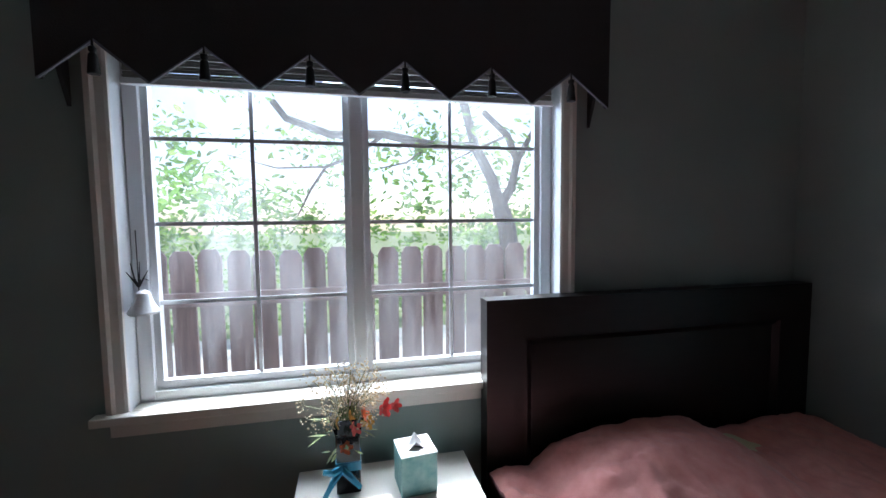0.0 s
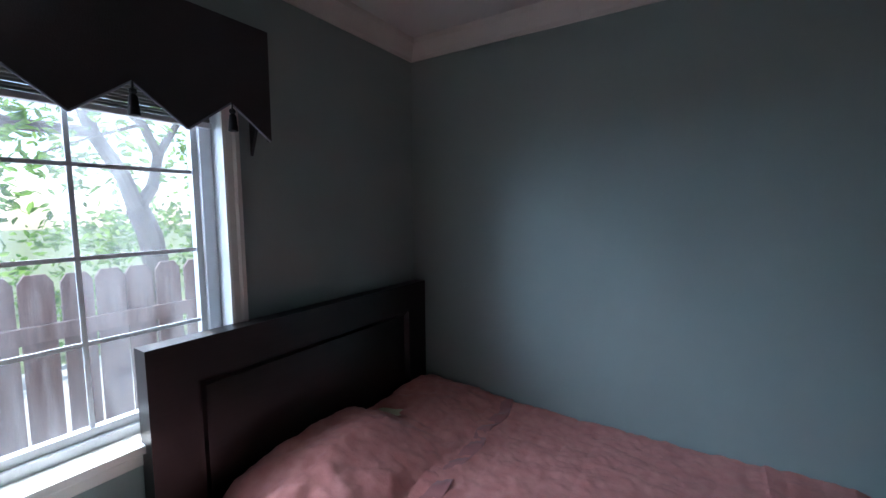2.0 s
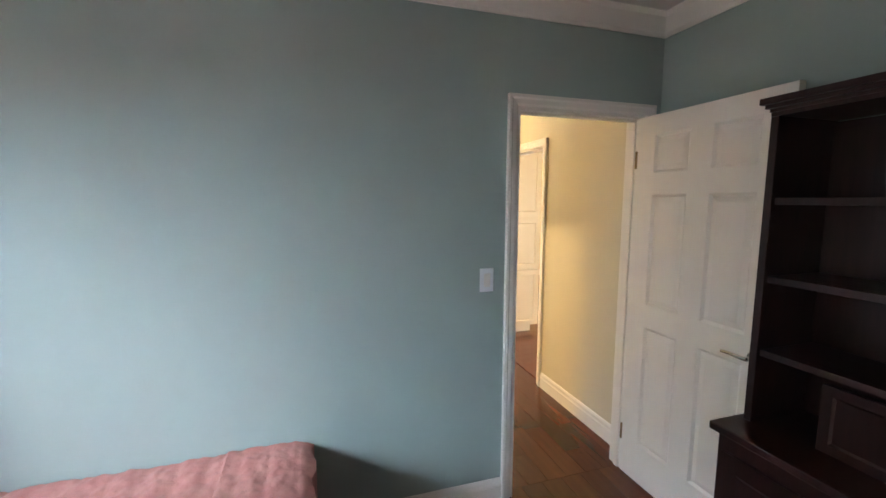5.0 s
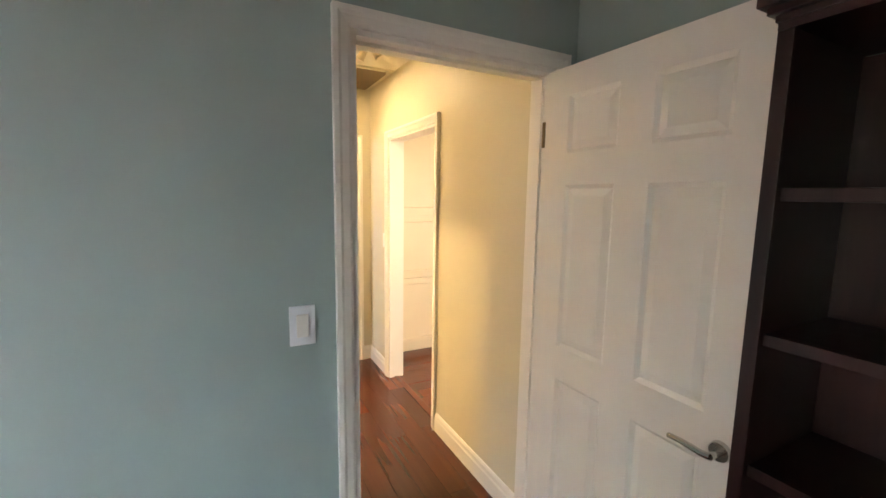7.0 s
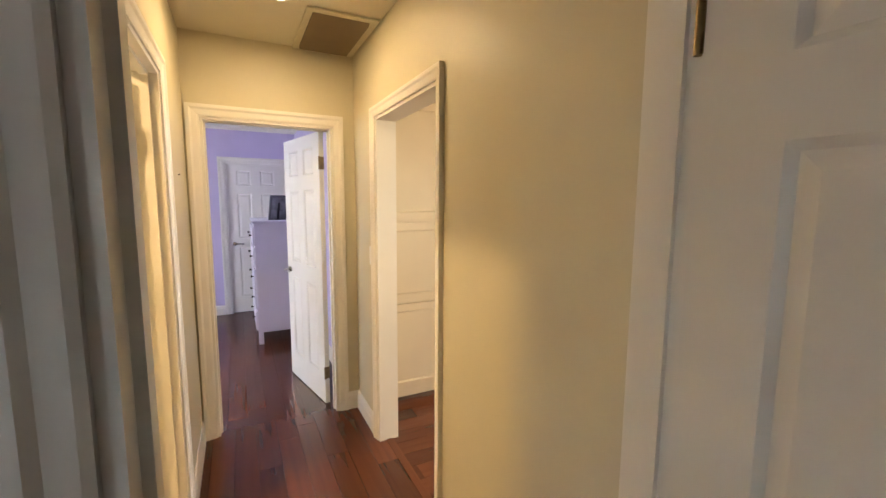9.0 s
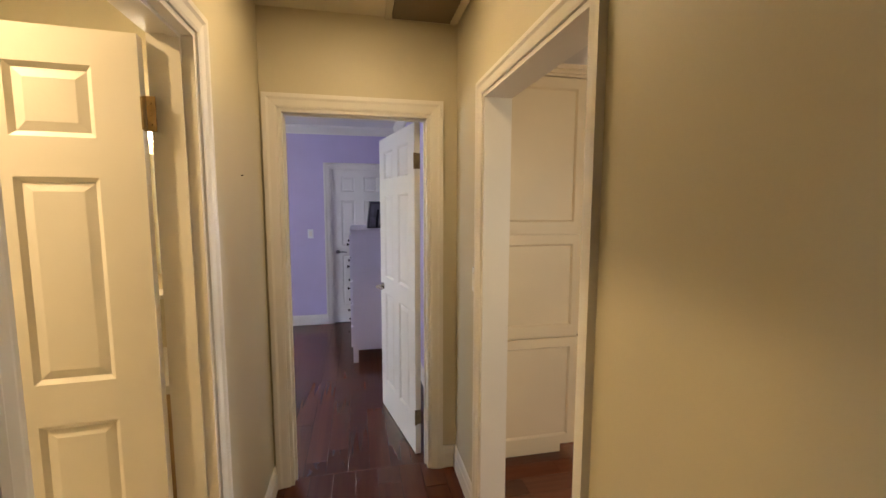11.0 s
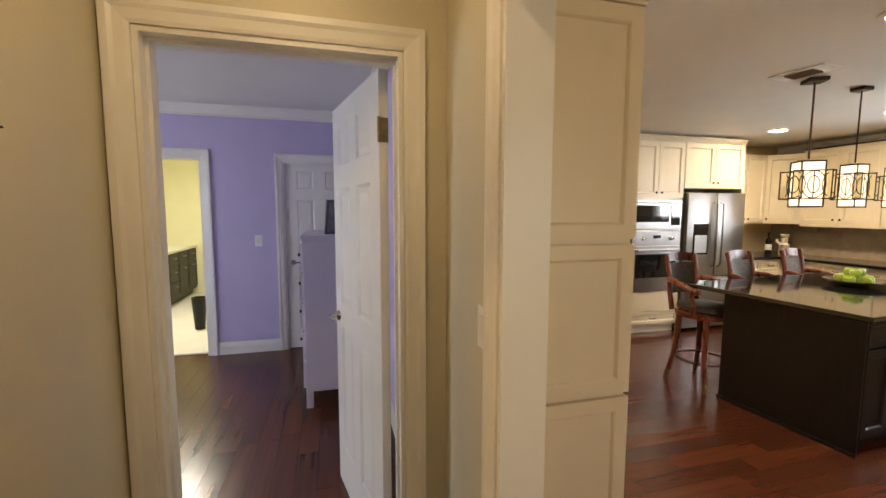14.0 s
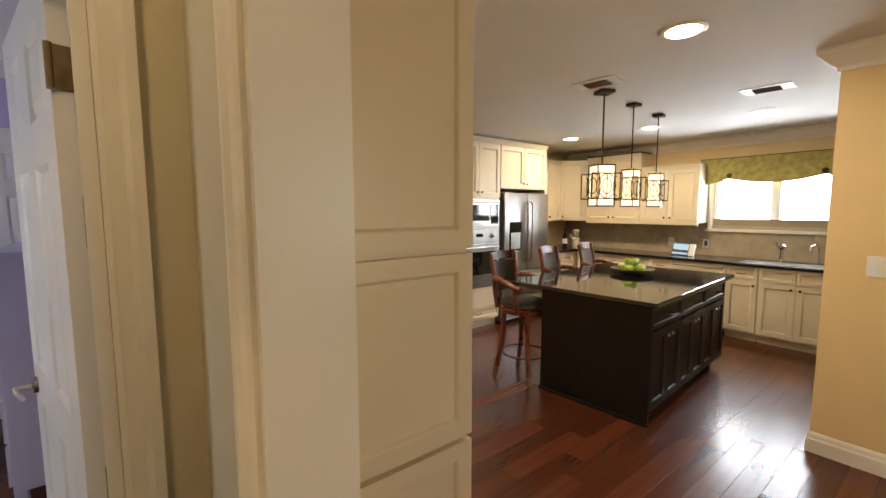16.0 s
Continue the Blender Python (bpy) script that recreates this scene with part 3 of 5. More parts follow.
# suncatcher hanging at the window
_b = bmesh.new()
cyl(_b, (-0.60, 1.40, 1.42), (-0.60, 1.40, 1.22), 0.0016, seg=6)
_orn = thing("hanging_ornament", "small white bell ornament on a dark cord hanging at the window", "ornament")
part("cord", _b, BLACKCLOTH, _orn)
_b = lathe(bmesh.new(), ((0.006, 0.0), (0.020, -0.010), (0.030, -0.045), (0.046, -0.072), (0.043, -0.080)), (-0.590, 1.40, 1.225), 16)
part("bell", _b, VINYL, _orn, "white bell", True)
_b = bmesh.new()
for _k in range(7):
    _a = _k * 0.9
    tube(_b, [(-0.60, 1.40, 1.235), (-0.60 + 0.016 * math.cos(_a), 1.40 + 0.016 * math.sin(_a), 1.262), (-0.60 + 0.03 * math.cos(_a), 1.40 + 0.03 * math.sin(_a), 1.255 + 0.03 * (_k % 3))], 0.004, 5, 0.001)
part("bow", _b, BLACKCLOTH, _orn, "dark ribbon bow")


# ---- bedroom: the bed ----
def sheet(bm, nx, ny, f, thick=0.0):
    """A cloth surface from f(u, v), closed below by a copy thick lower."""
    top = [[bm.verts.new(f(i / nx, j / ny)) for j in range(ny + 1)] for i in range(nx + 1)]
    for i in range(nx):
        for j in range(ny):
            bm.faces.new((top[i][j], top[i + 1][j], top[i + 1][j + 1], top[i][j + 1]))
    if thick:
        low = [[bm.verts.new(v.co - Vector((0, 0, thick))) for v in r] for r in top]
        for i in range(nx):
            for j in range(ny):
                bm.faces.new((low[i][j], low[i][j + 1], low[i + 1][j + 1], low[i + 1][j]))
        for i in range(nx):
            for j in (0, ny):
                bm.faces.new((top[i][j], top[i + 1][j], low[i + 1][j], low[i][j]))
        for j in range(ny):
            for i in (0, nx):
                bm.faces.new((top[i][j], top[i][j + 1], low[i][j + 1], low[i][j]))
    return bm


_bed = thing("bed", "queen bed with a dark espresso headboard and a pink quilt", "bed")
_b = panelled(1.512, 1.147, 0.075, (0.145, 1.35), (0.42, 1.005), {(1, 1)}, ((0.012, 0.006), (0.024, -0.018), (0.014, 0.006)), back=False)
bmesh.ops.bevel(_b, geom=[e for e in _b.edges if len(e.link_faces) == 2 and e.calc_face_angle(0) > 1.3 and (e.verts[0].co.z > 1.14 and e.verts[1].co.z > 1.14)], offset=0.014, segments=3, affect="EDGES")
part("headboard", _b, DARKWOOD, _bed, "dark espresso headboard with a sunk panel", True, Matrix.Translation((0.557, 1.292, 0)))
part("side_rail", boxes((0.60, 0.63, -0.66, 1.29, 0.17, 0.33), bevel=0.006), DARKWOOD, _bed)
part("side_rail", boxes((2.02, 2.05, -0.66, 1.29, 0.17, 0.33), bevel=0.006), DARKWOOD, _bed)
for _x in (0.62, 2.0):
    part("leg", boxes((_x, _x + 0.05, -0.64, -0.59, 0, 0.17), bevel=0.004), DARKWOOD, _bed)
part("footrail", boxes((0.60, 2.05, -0.70, -0.66, 0.17, 0.33), bevel=0.006), DARKWOOD, _bed)
part("mattress", boxes((0.632, 2.018, -0.66, 1.285, 0.20, 0.45), bevel=0.03), LINEN, _bed, "white mattress under the quilt")
BX0, BX1, BY0, BY1 = 0.575, 2.072, -0.742, 0.80


def quilt(u, v):
    """u across the bed, v from the foot up: the top, rolled over the side and the foot, with tufted channels."""
    s = u * 1.75 - 0.26
    t = v * 1.80 - 0.26
    x = BX0 + max(0.0, s) * (BX1 - BX0) / 1.49
    y = BY0 + max(0.0, t) * (BY1 - BY0) / 1.54
    drop = 0.0
    r = 0.07
    for d in (s, t):
        if d < 0:
            drop += -d * 0.95 + 0.03
        elif d < r:
            drop += 0.03 * (1 - d / r) ** 2
    z = 0.512 - min(drop, 0.33)
    wob = noise.noise((x * 5, y * 5, 1.0)) * 0.010 + noise.noise((x * 14, y * 14, 4.0)) * 0.007 + noise.noise((x * 30, y * 30, 8.0)) * 0.004 + noise.noise((x * 48, y * 48, 3.0)) * 0.003
    ch = 0.006 * abs(math.sin(math.pi * y / 0.115)) ** 0.5
    inner = -0.003 if (s > 0.24 and t > 0.34) else 0.004
    if s < 0 or t < 0:
        x -= (0.012 + 0.012 * math.sin(y * 31) + wob) if s < 0 else 0
        y -= (0.012 + 0.010 * math.sin(x * 27) + wob) if t < 0 else 0
    return Vector((min(x, 2.072), y, z + wob + ch + inner))


part("quilt", sheet(bmesh.new(), 190, 190, quilt, 0.012), QUILT, _bed, "pale pink tufted quilt hanging over the foot", True)


def fold(u, v):
    """The turned-back upper part of the quilt, over the pillows."""
    s = u * 1.62 - 0.13
    x = BX0 + max(0.0, s) * (BX1 - BX0) / 1.49
    y = 0.68 + v * 0.585 + 0.10 * (u - 0.5) * (1 - v)
    hump = 0.0
    for cx, w, h in ((1.13, 0.42, 0.15), (1.80, 0.30, 0.075)):
        d = abs(x - cx) / w
        hump += h * max(0.0, 1 - d ** 3) * min(1.0, max(0.0, v - 0.12) / 0.45) ** 0.8 * (1 - max(0.0, v - 0.9) * 3)
    z = 0.528 + hump + noise.noise((x * 8, y * 8, 9.0)) * 0.018 + noise.noise((x * 22, y * 22, 2.0)) * 0.010 + noise.noise((x * 46, y * 46, 5.0)) * 0.0035 - 0.006 * (1 - abs(math.sin(math.pi * (x + y) / 0.11))) ** 6
    if s < 0:
        z += s * 1.3
        x -= 0.02
    if v < 0.12:
        z -= 0.012 * (1 - v / 0.12)
    return Vector((min(x, 2.07), y, z))


part("quilt_fold", sheet(bmesh.new(), 170, 70, fold, 0.014), QUILT, _bed, "pink quilt turned back over the pillows", True)


def ribbon(u, v):
    x = BX0 + 0.02 + u * 1.47
    p = fold((x - BX0) / 1.497 * 1.49 / 1.62 + 0.13 / 1.62, 0.0)
    return Vector((p.x, p.y - 0.045 + v * 0.06 + 0.012 * math.sin(x * 19), p.z + 0.006 + 0.006 * math.sin(x * 40 + v * 3)))


part("ruffle", sheet(bmesh.new(), 90, 6, ribbon, 0.008), ROSE, _bed, "rose pink ruffled hem", True)


def pillow(name, cx, cy, cz, w, d, h, rz, label):
    def f(u, v, top):
        a, b = u * 2 - 1, v * 2 - 1
        e = max(0.0, (1 - abs(a) ** 2.6) * (1 - abs(b) ** 2.6)) ** 0.5
        k = 1 - 0.06 * (abs(a * b))
        return Vector((a * w / 2 * k, b * d / 2 * k, top * (h / 2 * e) + noise.noise((a * 2 + cx, b * 2, top)) * 0.012 * e))
    bm = bmesh.new()
    sheet(bm, 24, 18, lambda u, v: f(u, v, 1))
    sheet(bm, 24, 18, lambda u, v: f(u, 1 - v, -1))
    bmesh.ops.remove_doubles(bm, verts=bm.verts, dist=0.0006)
    solid(name, bm, LINEN, label, "pillow", "", True, pose(cx, cy, cz, 4, 0, rz))


pillow("pillow", 1.14, 1.07, 0.55, 0.62, 0.38, 0.11, 1, "cream linen pillow half under the pink quilt")
pillow("pillow", 1.76, 1.09, 0.535, 0.54, 0.36, 0.08, -2, "cream linen pillow half under the pink quilt")

# ---- bedroom: nightstand and what stands on it ----
NT = 0.575
_ns = thing("nightstand", "white painted nightstand beside the bed", "nightstand")
part("tabletop", boxes((-0.115, 0.475, 0.86, 1.33, NT - 0.022, NT), bevel=0.005), WHITE, _ns)
part("body", boxes((-0.09, 0.45, 0.885, 1.32, 0.12, NT - 0.0225)), WHITE, _ns)
for _z in (0.14, 0.345):
    _d = part("drawer", panelled(0.50, 0.19, 0.018, (0.035, 0.465), (0.03, 0.16), {(1, 1)}, ((0.008, -0.005),), False), WHITE, _ns, "", False, Matrix.Translation((-0.07, 0.866, _z)))
    part("knob", lathe(bmesh.new(), ((0.005, 0), (0.005, 0.012), (0.013, 0.018), (0.010, 0.026)), (0, 0, 0), 14), CHROME, _d, "nickel knob", True, pose(0.25, 0, 0.095, 90))
for _x in (-0.09, 0.41):
    for _y in (0.885, 1.28):
        part("leg", boxes((_x, _x + 0.04, _y, _y + 0.04, 0, 0.1195), bevel=0.004), WHITE, _ns)

_vase = thing("flower_vase", "black square vase with blue ribbon and dried flowers", "vase")
BLUE = mat("blue_satin_ribbon", (0.035, 0.22, 0.36), 0.4, vary=0.1)
TEAL = mat("teal_patterned_card", (0.12, 0.30, 0.31), 0.6, vary=0.35, scale=26, colour2=(0.30, 0.48, 0.46))
VX, VY = 0.055, 1.21
_b = bmesh.new()
box(_b, VX - 0.038, VX + 0.038, VY - 0.038, VY + 0.038, NT, NT + 0.19, 0.004)
for _f in [f for f in _b.faces if f.calc_center_median().z > NT + 0.189]:
    bmesh.ops.inset_region(_b, faces=[_f], thickness=0.006, depth=-0.0)
    bmesh.ops.inset_region(_b, faces=[_f], thickness=0.0005, depth=-0.06)
part("vase", _b, BLACKGLASS, _vase, "glossy black square vase")
_b = boxes((VX - 0.0405, VX + 0.0405, VY - 0.0405, VY + 0.0405, NT + 0.075, NT + 0.105), bevel=0.002)
for _s, _dz in ((1, -0.05), (-1, -0.075), (-1, 0.012)):
    tube(_b, [(VX - 0.02, VY - 0.044, NT + 0.09), (VX - 0.02 + _s * 0.03, VY - 0.07, NT + 0.09 + _dz * 0.4), (VX - 0.02 + _s * 0.055, VY - 0.065, NT + 0.085 + _dz)], 0.012, 6, 0.008)
part("ribbon", _b, BLUE, _vase, "blue satin ribbon bow", True)
STEM = mat("dried_stem", (0.17, 0.20, 0.08), 0.8)
DRIED = mat("dried_cream_blossom", (0.60, 0.50, 0.34), 0.9, vary=0.2, scale=40)
ORANGE = mat("orange_petal", (0.62, 0.13, 0.035), 0.7, vary=0.25, scale=60)
CORAL = mat("coral_petal", (0.55, 0.09, 0.08), 0.7, vary=0.2, scale=60)
GOLD = mat("golden_petal", (0.62, 0.35, 0.06), 0.7, vary=0.2, scale=60)
random.seed(4)
_b, _c = bmesh.new(), bmesh.new()
for _i in range(46):
    _a, _r = random.uniform(0, 6.28), random.uniform(0.02, 0.13)
    _h = random.uniform(0.28, 0.44) - 0.5 * _r
    _tip = Vector((VX + _r * math.cos(_a), VY + 0.6 * _r * math.sin(_a) - 0.02, NT + _h))
    tube(_b, [(VX, VY, NT + 0.15), Vector((VX, VY, NT + 0.2)).lerp(_tip, 0.5) + Vector((0, 0, 0.02)), _tip], 0.0011, 4)
    for _k in range(22):
        _p = _tip + Vector((random.gauss(0, 0.014), random.gauss(0, 0.012), random.gauss(0, 0.017)))
        bmesh.ops.create_icosphere(_c, subdivisions=0, radius=random.uniform(0.0016, 0.0042), matrix=Matrix.Translation(_p) @ pose(0, 0, 0, random.uniform(0, 180), random.uniform(0, 180), 0))
part("stems", _b, STEM, _vase)
part("dried_blossom", _c, DRIED, _vase, "feathery cream dried blossom")


def blossom(cx, cy, cz, r, material, label, tilt):
    bm = bmesh.new()
    for k in range(11):
        a = k * 2.399
        rr = r * (0.45 + 0.55 * (k % 3) / 2)
        base = Vector((0, 0, 0))
        d = Vector((math.cos(a), math.sin(a), 0.25 + 0.2 * (k % 2)))
        sd = Vector((-math.sin(a), math.cos(a), 0))
        vs = [bm.verts.new(base + d * rr * t + sd * rr * w) for t, w in ((0.05, 0), (0.5, 0.30), (0.95, 0.18), (1.0, 0), (0.95, -0.18), (0.5, -0.30))]
        bm.faces.new(vs)
    bmesh.ops.solidify(bm, geom=bm.faces[:], thickness=0.0012)
    part("flower", bm, material, _vase, label, False, pose(cx, cy, cz, *tilt))


for _dx, _dz, _r, _mm, _l in ((0.045, 0.265, 0.036, ORANGE, "orange flower head"), (0.005, 0.255, 0.034, GOLD, "golden flower head"), (0.11, 0.275, 0.036, CORAL, "coral flower head"), (0.145, 0.28, 0.026, CORAL, "coral flower head"),
                              (-0.012, 0.16, 0.026, ORANGE, "orange flower head"), (-0.035, 0.245, 0.024, GOLD, "golden flower head"), (0.02, 0.225, 0.028, CORAL, "coral flower head"), (0.06, 0.235, 0.026, GOLD, "golden flower head")):
    blossom(VX + _dx, VY - 0.05, NT + _dz, _r, _mm, _l, (random.uniform(50, 95), random.uniform(-30, 30), random.uniform(0, 90)))
_b = bmesh.new()
for _i in range(26):
    _a = random.uniform(0, 6.28)
    _p = Vector((VX + 0.06 * math.cos(_a) - 0.015, VY - 0.03 + 0.03 * math.sin(_a), NT + random.uniform(0.15, 0.25)))
    _d = Vector((math.cos(_a) * 0.05, math.sin(_a) * 0.03, random.uniform(-0.03, 0.02)))
    _s = _d.cross(Vector((0, 0, 1))).normalized() * 0.006
    _v = [_b.verts.new(q) for q in (_p, _p + _d * 0.5 + _s, _p + _d, _p + _d * 0.5 - _s)]
    _b.faces.new(_v)
part("foliage", _b, STEM, _vase, "thin dusty green leaves")

_tb = thing("tissue_box", "teal patterned tissue box on the white nightstand", "tissue box", pose(0.268, 1.17, NT, 0, 0, 6))
_b = boxes((-0.058, 0.058, -0.058, 0.058, 0, 0.13), bevel=0.002)
part("box", _b, TEAL, _tb)
part("lid", boxes((-0.059, 0.059, -0.059, 0.059, 0.1305, 0.133)), VINYL, _tb, "pale card top of the box")
PAPER = mat("white_tissue", (0.80, 0.80, 0.80), 0.9, bump=0.3)
part("tissue", sheet(bmesh.new(), 12, 12, lambda u, v: Vector(((u - 0.5) * 0.07, (v - 0.5) * 0.05, 0.134 + 0.045 * max(0, 1 - abs(u - 0.5) * 2.4) * (0.6 + 0.5 * math.sin(9 * v + 4 * u)) * (1 - abs(v - 0.5)))), 0.001), PAPER, _tb, "crumpled white tissue", True)

# ---- bedroom: bookcase ----
_bk = thing("bookcase", "dark mahogany hutch bookcase with empty shelves over a base", "bookcase")
X1, X0 = 1.272, 0.28
for _x in (X0, X1 - 0.026):
    part("side_panel", boxes((_x, _x + 0.026, -2.60, -2.30, 0.79, 1.885), bevel=0.002), MAHOGANY, _bk)
part("back_panel", boxes((X0 + 0.026, X1 - 0.026, -2.598, -2.585, 0.79, 1.88)), MAHOGANY, _bk)
for _z in (1.065, 1.335, 1.61):
    part("shelf", boxes((X0 + 0.0265, X1 - 0.0265, -2.584, -2.315, _z - 0.024, _z), bevel=0.002), MAHOGANY, _bk, "empty shelf")
part("top", boxes((X0, X1, -2.60, -2.30, 1.8855, 1.905)), MAHOGANY, _bk)
_b = bmesh.new()
for _o, _z0, _z1 in ((0.004, 1.90, 1.912), (0.014, 1.9125, 1.926), (0.026, 1.9265, 1.948)):
    box(_b, X0 - _o, X1 + _o, -2.60, -2.30 - (-1) * _o * 1.0, _z0, _z1, 0.002)
part("cornice", _b, MAHOGANY, _bk, "stepped cornice")
part("base_body", boxes((X0, X1 + 0.005, -2.60, -2.19, 0.0, 0.759), bevel=0.003), MAHOGANY, _bk)
part("base_top", boxes((X0 - 0.02, X1 + 0.028, -2.602, -2.165, 0.76, 0.79), bevel=0.006), MAHOGANY, _bk)
for _x in (X0 + 0.03, X0 + 0.515):
    _d = part("cabinet_door", panelled(0.455, 0.62, 0.018, (0.06, 0.395), (0.06, 0.56), {(1, 1)}, ((0.012, -0.006),), False), MAHOGANY, _bk, "", False, pose(_x + 0.455, -2.1895, 0.08, 0, 0, 180) @ Matrix.Translation((0, -0.0185, 0)))
_d = part("drawer", panelled(0.74, 0.22, 0.018, (0.03, 0.71), (0.03, 0.19), {(1, 1)}, ((0.008, -0.004),), False), MAHOGANY, _bk, "", False, pose(X0 + 0.77, -2.318, 0.80, 0, 0, 180))
_b = bmesh.new()
tube(_b, [(0.26, 0, 0.17), (0.26, -0.028, 0.17), (0.36, -0.034, 0.17), (0.46, -0.034, 0.17), (0.47, -0.028, 0.17), (0.47, 0, 0.17)], 0.006, 8)
part("bar_handle", _b, STEEL, _d, "steel bar handle", True)


# ---- switches ----
def rocker(m, label, w=0.072, h=0.118):
    ob = thing("light_switch", label, "switch", m)
    part("plate", boxes((-w / 2, w / 2, -0.006, 0, -h / 2, h / 2), bevel=0.002), VINYL, ob)
    part("rocker", boxes((-0.017, 0.017, -0.011, -0.0062, -0.034, 0.034), bevel=0.002), WHITE, ob)
    return ob


rocker(pose(2.0765, -1.597, 1.206, 0, 0, -90), "white rocker light switch on the sage wall")
rocker(pose(4.185 + 0.045, -2.6145, 1.20, 0, 0, 180), "white rocker light switch on the cream hall wall")
rocker(pose(7.8845, -1.468, 1.20, 0, 0, -90), "white rocker light switch on the lilac wall")
rocker(pose(3.86, -5.8395, 1.20, 0, 0, 180), "white double light switch on the yellow wall", 0.12)


# ---- hall ----
for _z in (1.68,):
    solid("wall_nail", cyl(bmesh.new(), (4.216, -1.589, _z), (4.216, -1.598, _z + 0.002), 0.0015, 0.003, 8), BRONZE, "small dark nail in the cream hall wall", "nail")
_vent = thing("ceiling_vent", "brown slatted return air grille in the hall ceiling", "vent")
VENTMAT = mat("tan_grille_enamel", (0.20, 0.15, 0.09), 0.45, vary=0.1)
# flat sheet below the ceiling, its dark colour painting the shade behind the slats
part("backing", boxes((4.02, 4.58, -2.565, -2.255, CH - 0.006, CH - 0.001)), mat("duct_shade_brown", (0.03, 0.022, 0.015), 0.8), _vent)
part("frame", boxes((3.98, 4.02, -2.605, -2.22, CH - 0.014, CH - 0.001), (4.58, 4.615, -2.605, -2.22, CH - 0.014, CH - 0.001), (4.02, 4.58, -2.605, -2.565, CH - 0.014, CH - 0.001), (4.02, 4.58, -2.255, -2.22, CH - 0.014, CH - 0.001), bevel=0.002), BEIGE, _vent)
for _i in range(13):
    part("slat", box(bmesh.new(), -0.018, 0.018, -0.152, 0.152, -0.0012, 0.0012, m=pose(4.045 + 0.0425 * _i, -2.41, CH - 0.016, 0, 35, 0)), VENTMAT, _vent)


def can_light(x, y, z, r, on=True):
    ob = thing("ceiling_light", "round recessed ceiling light with a white trim ring", "ceiling light", Matrix.Translation((x, y, z)), "recessed ceiling lights")
    bm = bmesh.new()
    lathe(bm, ((r, 0.0), (r + 0.022, -0.001), (r + 0.026, -0.006), (r + 0.004, -0.010), (r - 0.002, -0.004)), (0, 0, 0), 32)
    part("trim_ring", bm, WHITE, ob, "", True)
    part("lens", cyl(bmesh.new(), (0, 0, -0.0105), (0, 0, -0.013), r * 0.97, seg=32), LAMPGLOW if on else VINYL, ob, "glowing lens")
    return ob


can_light(3.893, -2.06, CH - 0.001, 0.075)
for _x, _y in ((4.561, -4.837), (6.865, -7.2), (5.868, -7.279), (4.843, -7.3), (6.6, -4.3)):
    can_light(_x, _y, CK - 0.001, 0.085, (_x, _y) != (4.843, -7.3))
_sp = thing("ceiling_spotlight", "small tan ceiling fixture with two tilted heads", "ceiling light")
_b = cyl(bmesh.new(), (3.47, -2.24, CH - 0.001), (3.47, -2.24, CH - 0.02), 0.045, 0.04, 20)
part("canopy", _b, VENTMAT, _sp, "", True)
for _dx, _dy in ((0.05, 0.03), (-0.02, -0.05)):
    _b = cyl(bmesh.new(), (3.47, -2.24, CH - 0.02), (3.47 + _dx * 0.6, -2.24 + _dy * 0.6, CH - 0.055), 0.007, seg=8)
    cyl(_b, (3.47 + _dx * 0.4, -2.24 + _dy * 0.4, CH - 0.045), (3.47 + _dx * 1.2, -2.24 + _dy * 1.2, CH - 0.105), 0.018, 0.026, 16)
    part("spot_head", _b, BEIGE, _sp, "tilted lamp head", True)
solid("threshold_strip", boxes((3.279, 4.103, -2.70, -2.655, 0.0005, 0.006), bevel=0.002), FLOOR, "cherry wood threshold strip in the kitchen opening", "threshold", "structure")

# ---- hall bathroom, seen past the open door ----
_bv = thing("bath_vanity", "pale wooden bathroom cabinet with a white top", "vanity")
part("body", boxes((4.14, 4.61, -1.40, -0.55, 0, 0.80), bevel=0.003), mat("honey_oak", (0.42, 0.27, 0.12), 0.5, vary=0.2, stretch=(8, 8, 1)), _bv)
part("top", boxes((4.11, 4.615, -1.42, -0.53, 0.801, 0.84), bevel=0.004), TILE, _bv, "white stone top")
part("shelf", boxes((4.45, 4.615, -1.38, -0.58, 1.12, 1.14), bevel=0.002), TILE, _bv, "white wall shelf")
_b = boxes((4.595, 4.617, -1.36, -0.6, 1.22, 1.80))
solid("bath_mirror", _b, mat("mirror_glass", (0.75, 0.8, 0.78), 0.03, 1.0, vary=0.01), "frameless mirror over the bathroom cabinet", "mirror")
solid("soap_bottle", lathe(bmesh.new(), ((0.03, 0), (0.034, 0.01), (0.034, 0.13), (0.012, 0.15), (0.012, 0.18), (0.02, 0.185), (0.02, 0.2)), (4.38, -1.12, 0.84), 16), mat("green_bottle_plastic", (0.10, 0.30, 0.14), 0.3), "green plastic soap bottle on the white top", "bottle", "", True)
_b = boxes((4.57, 4.617, -1.28, -0.72, 1.86, 1.98), bevel=0.008)
solid("bath_wall_light", _b, LAMPGLOW, "glowing rectangular wall light above the mirror", "wall light")

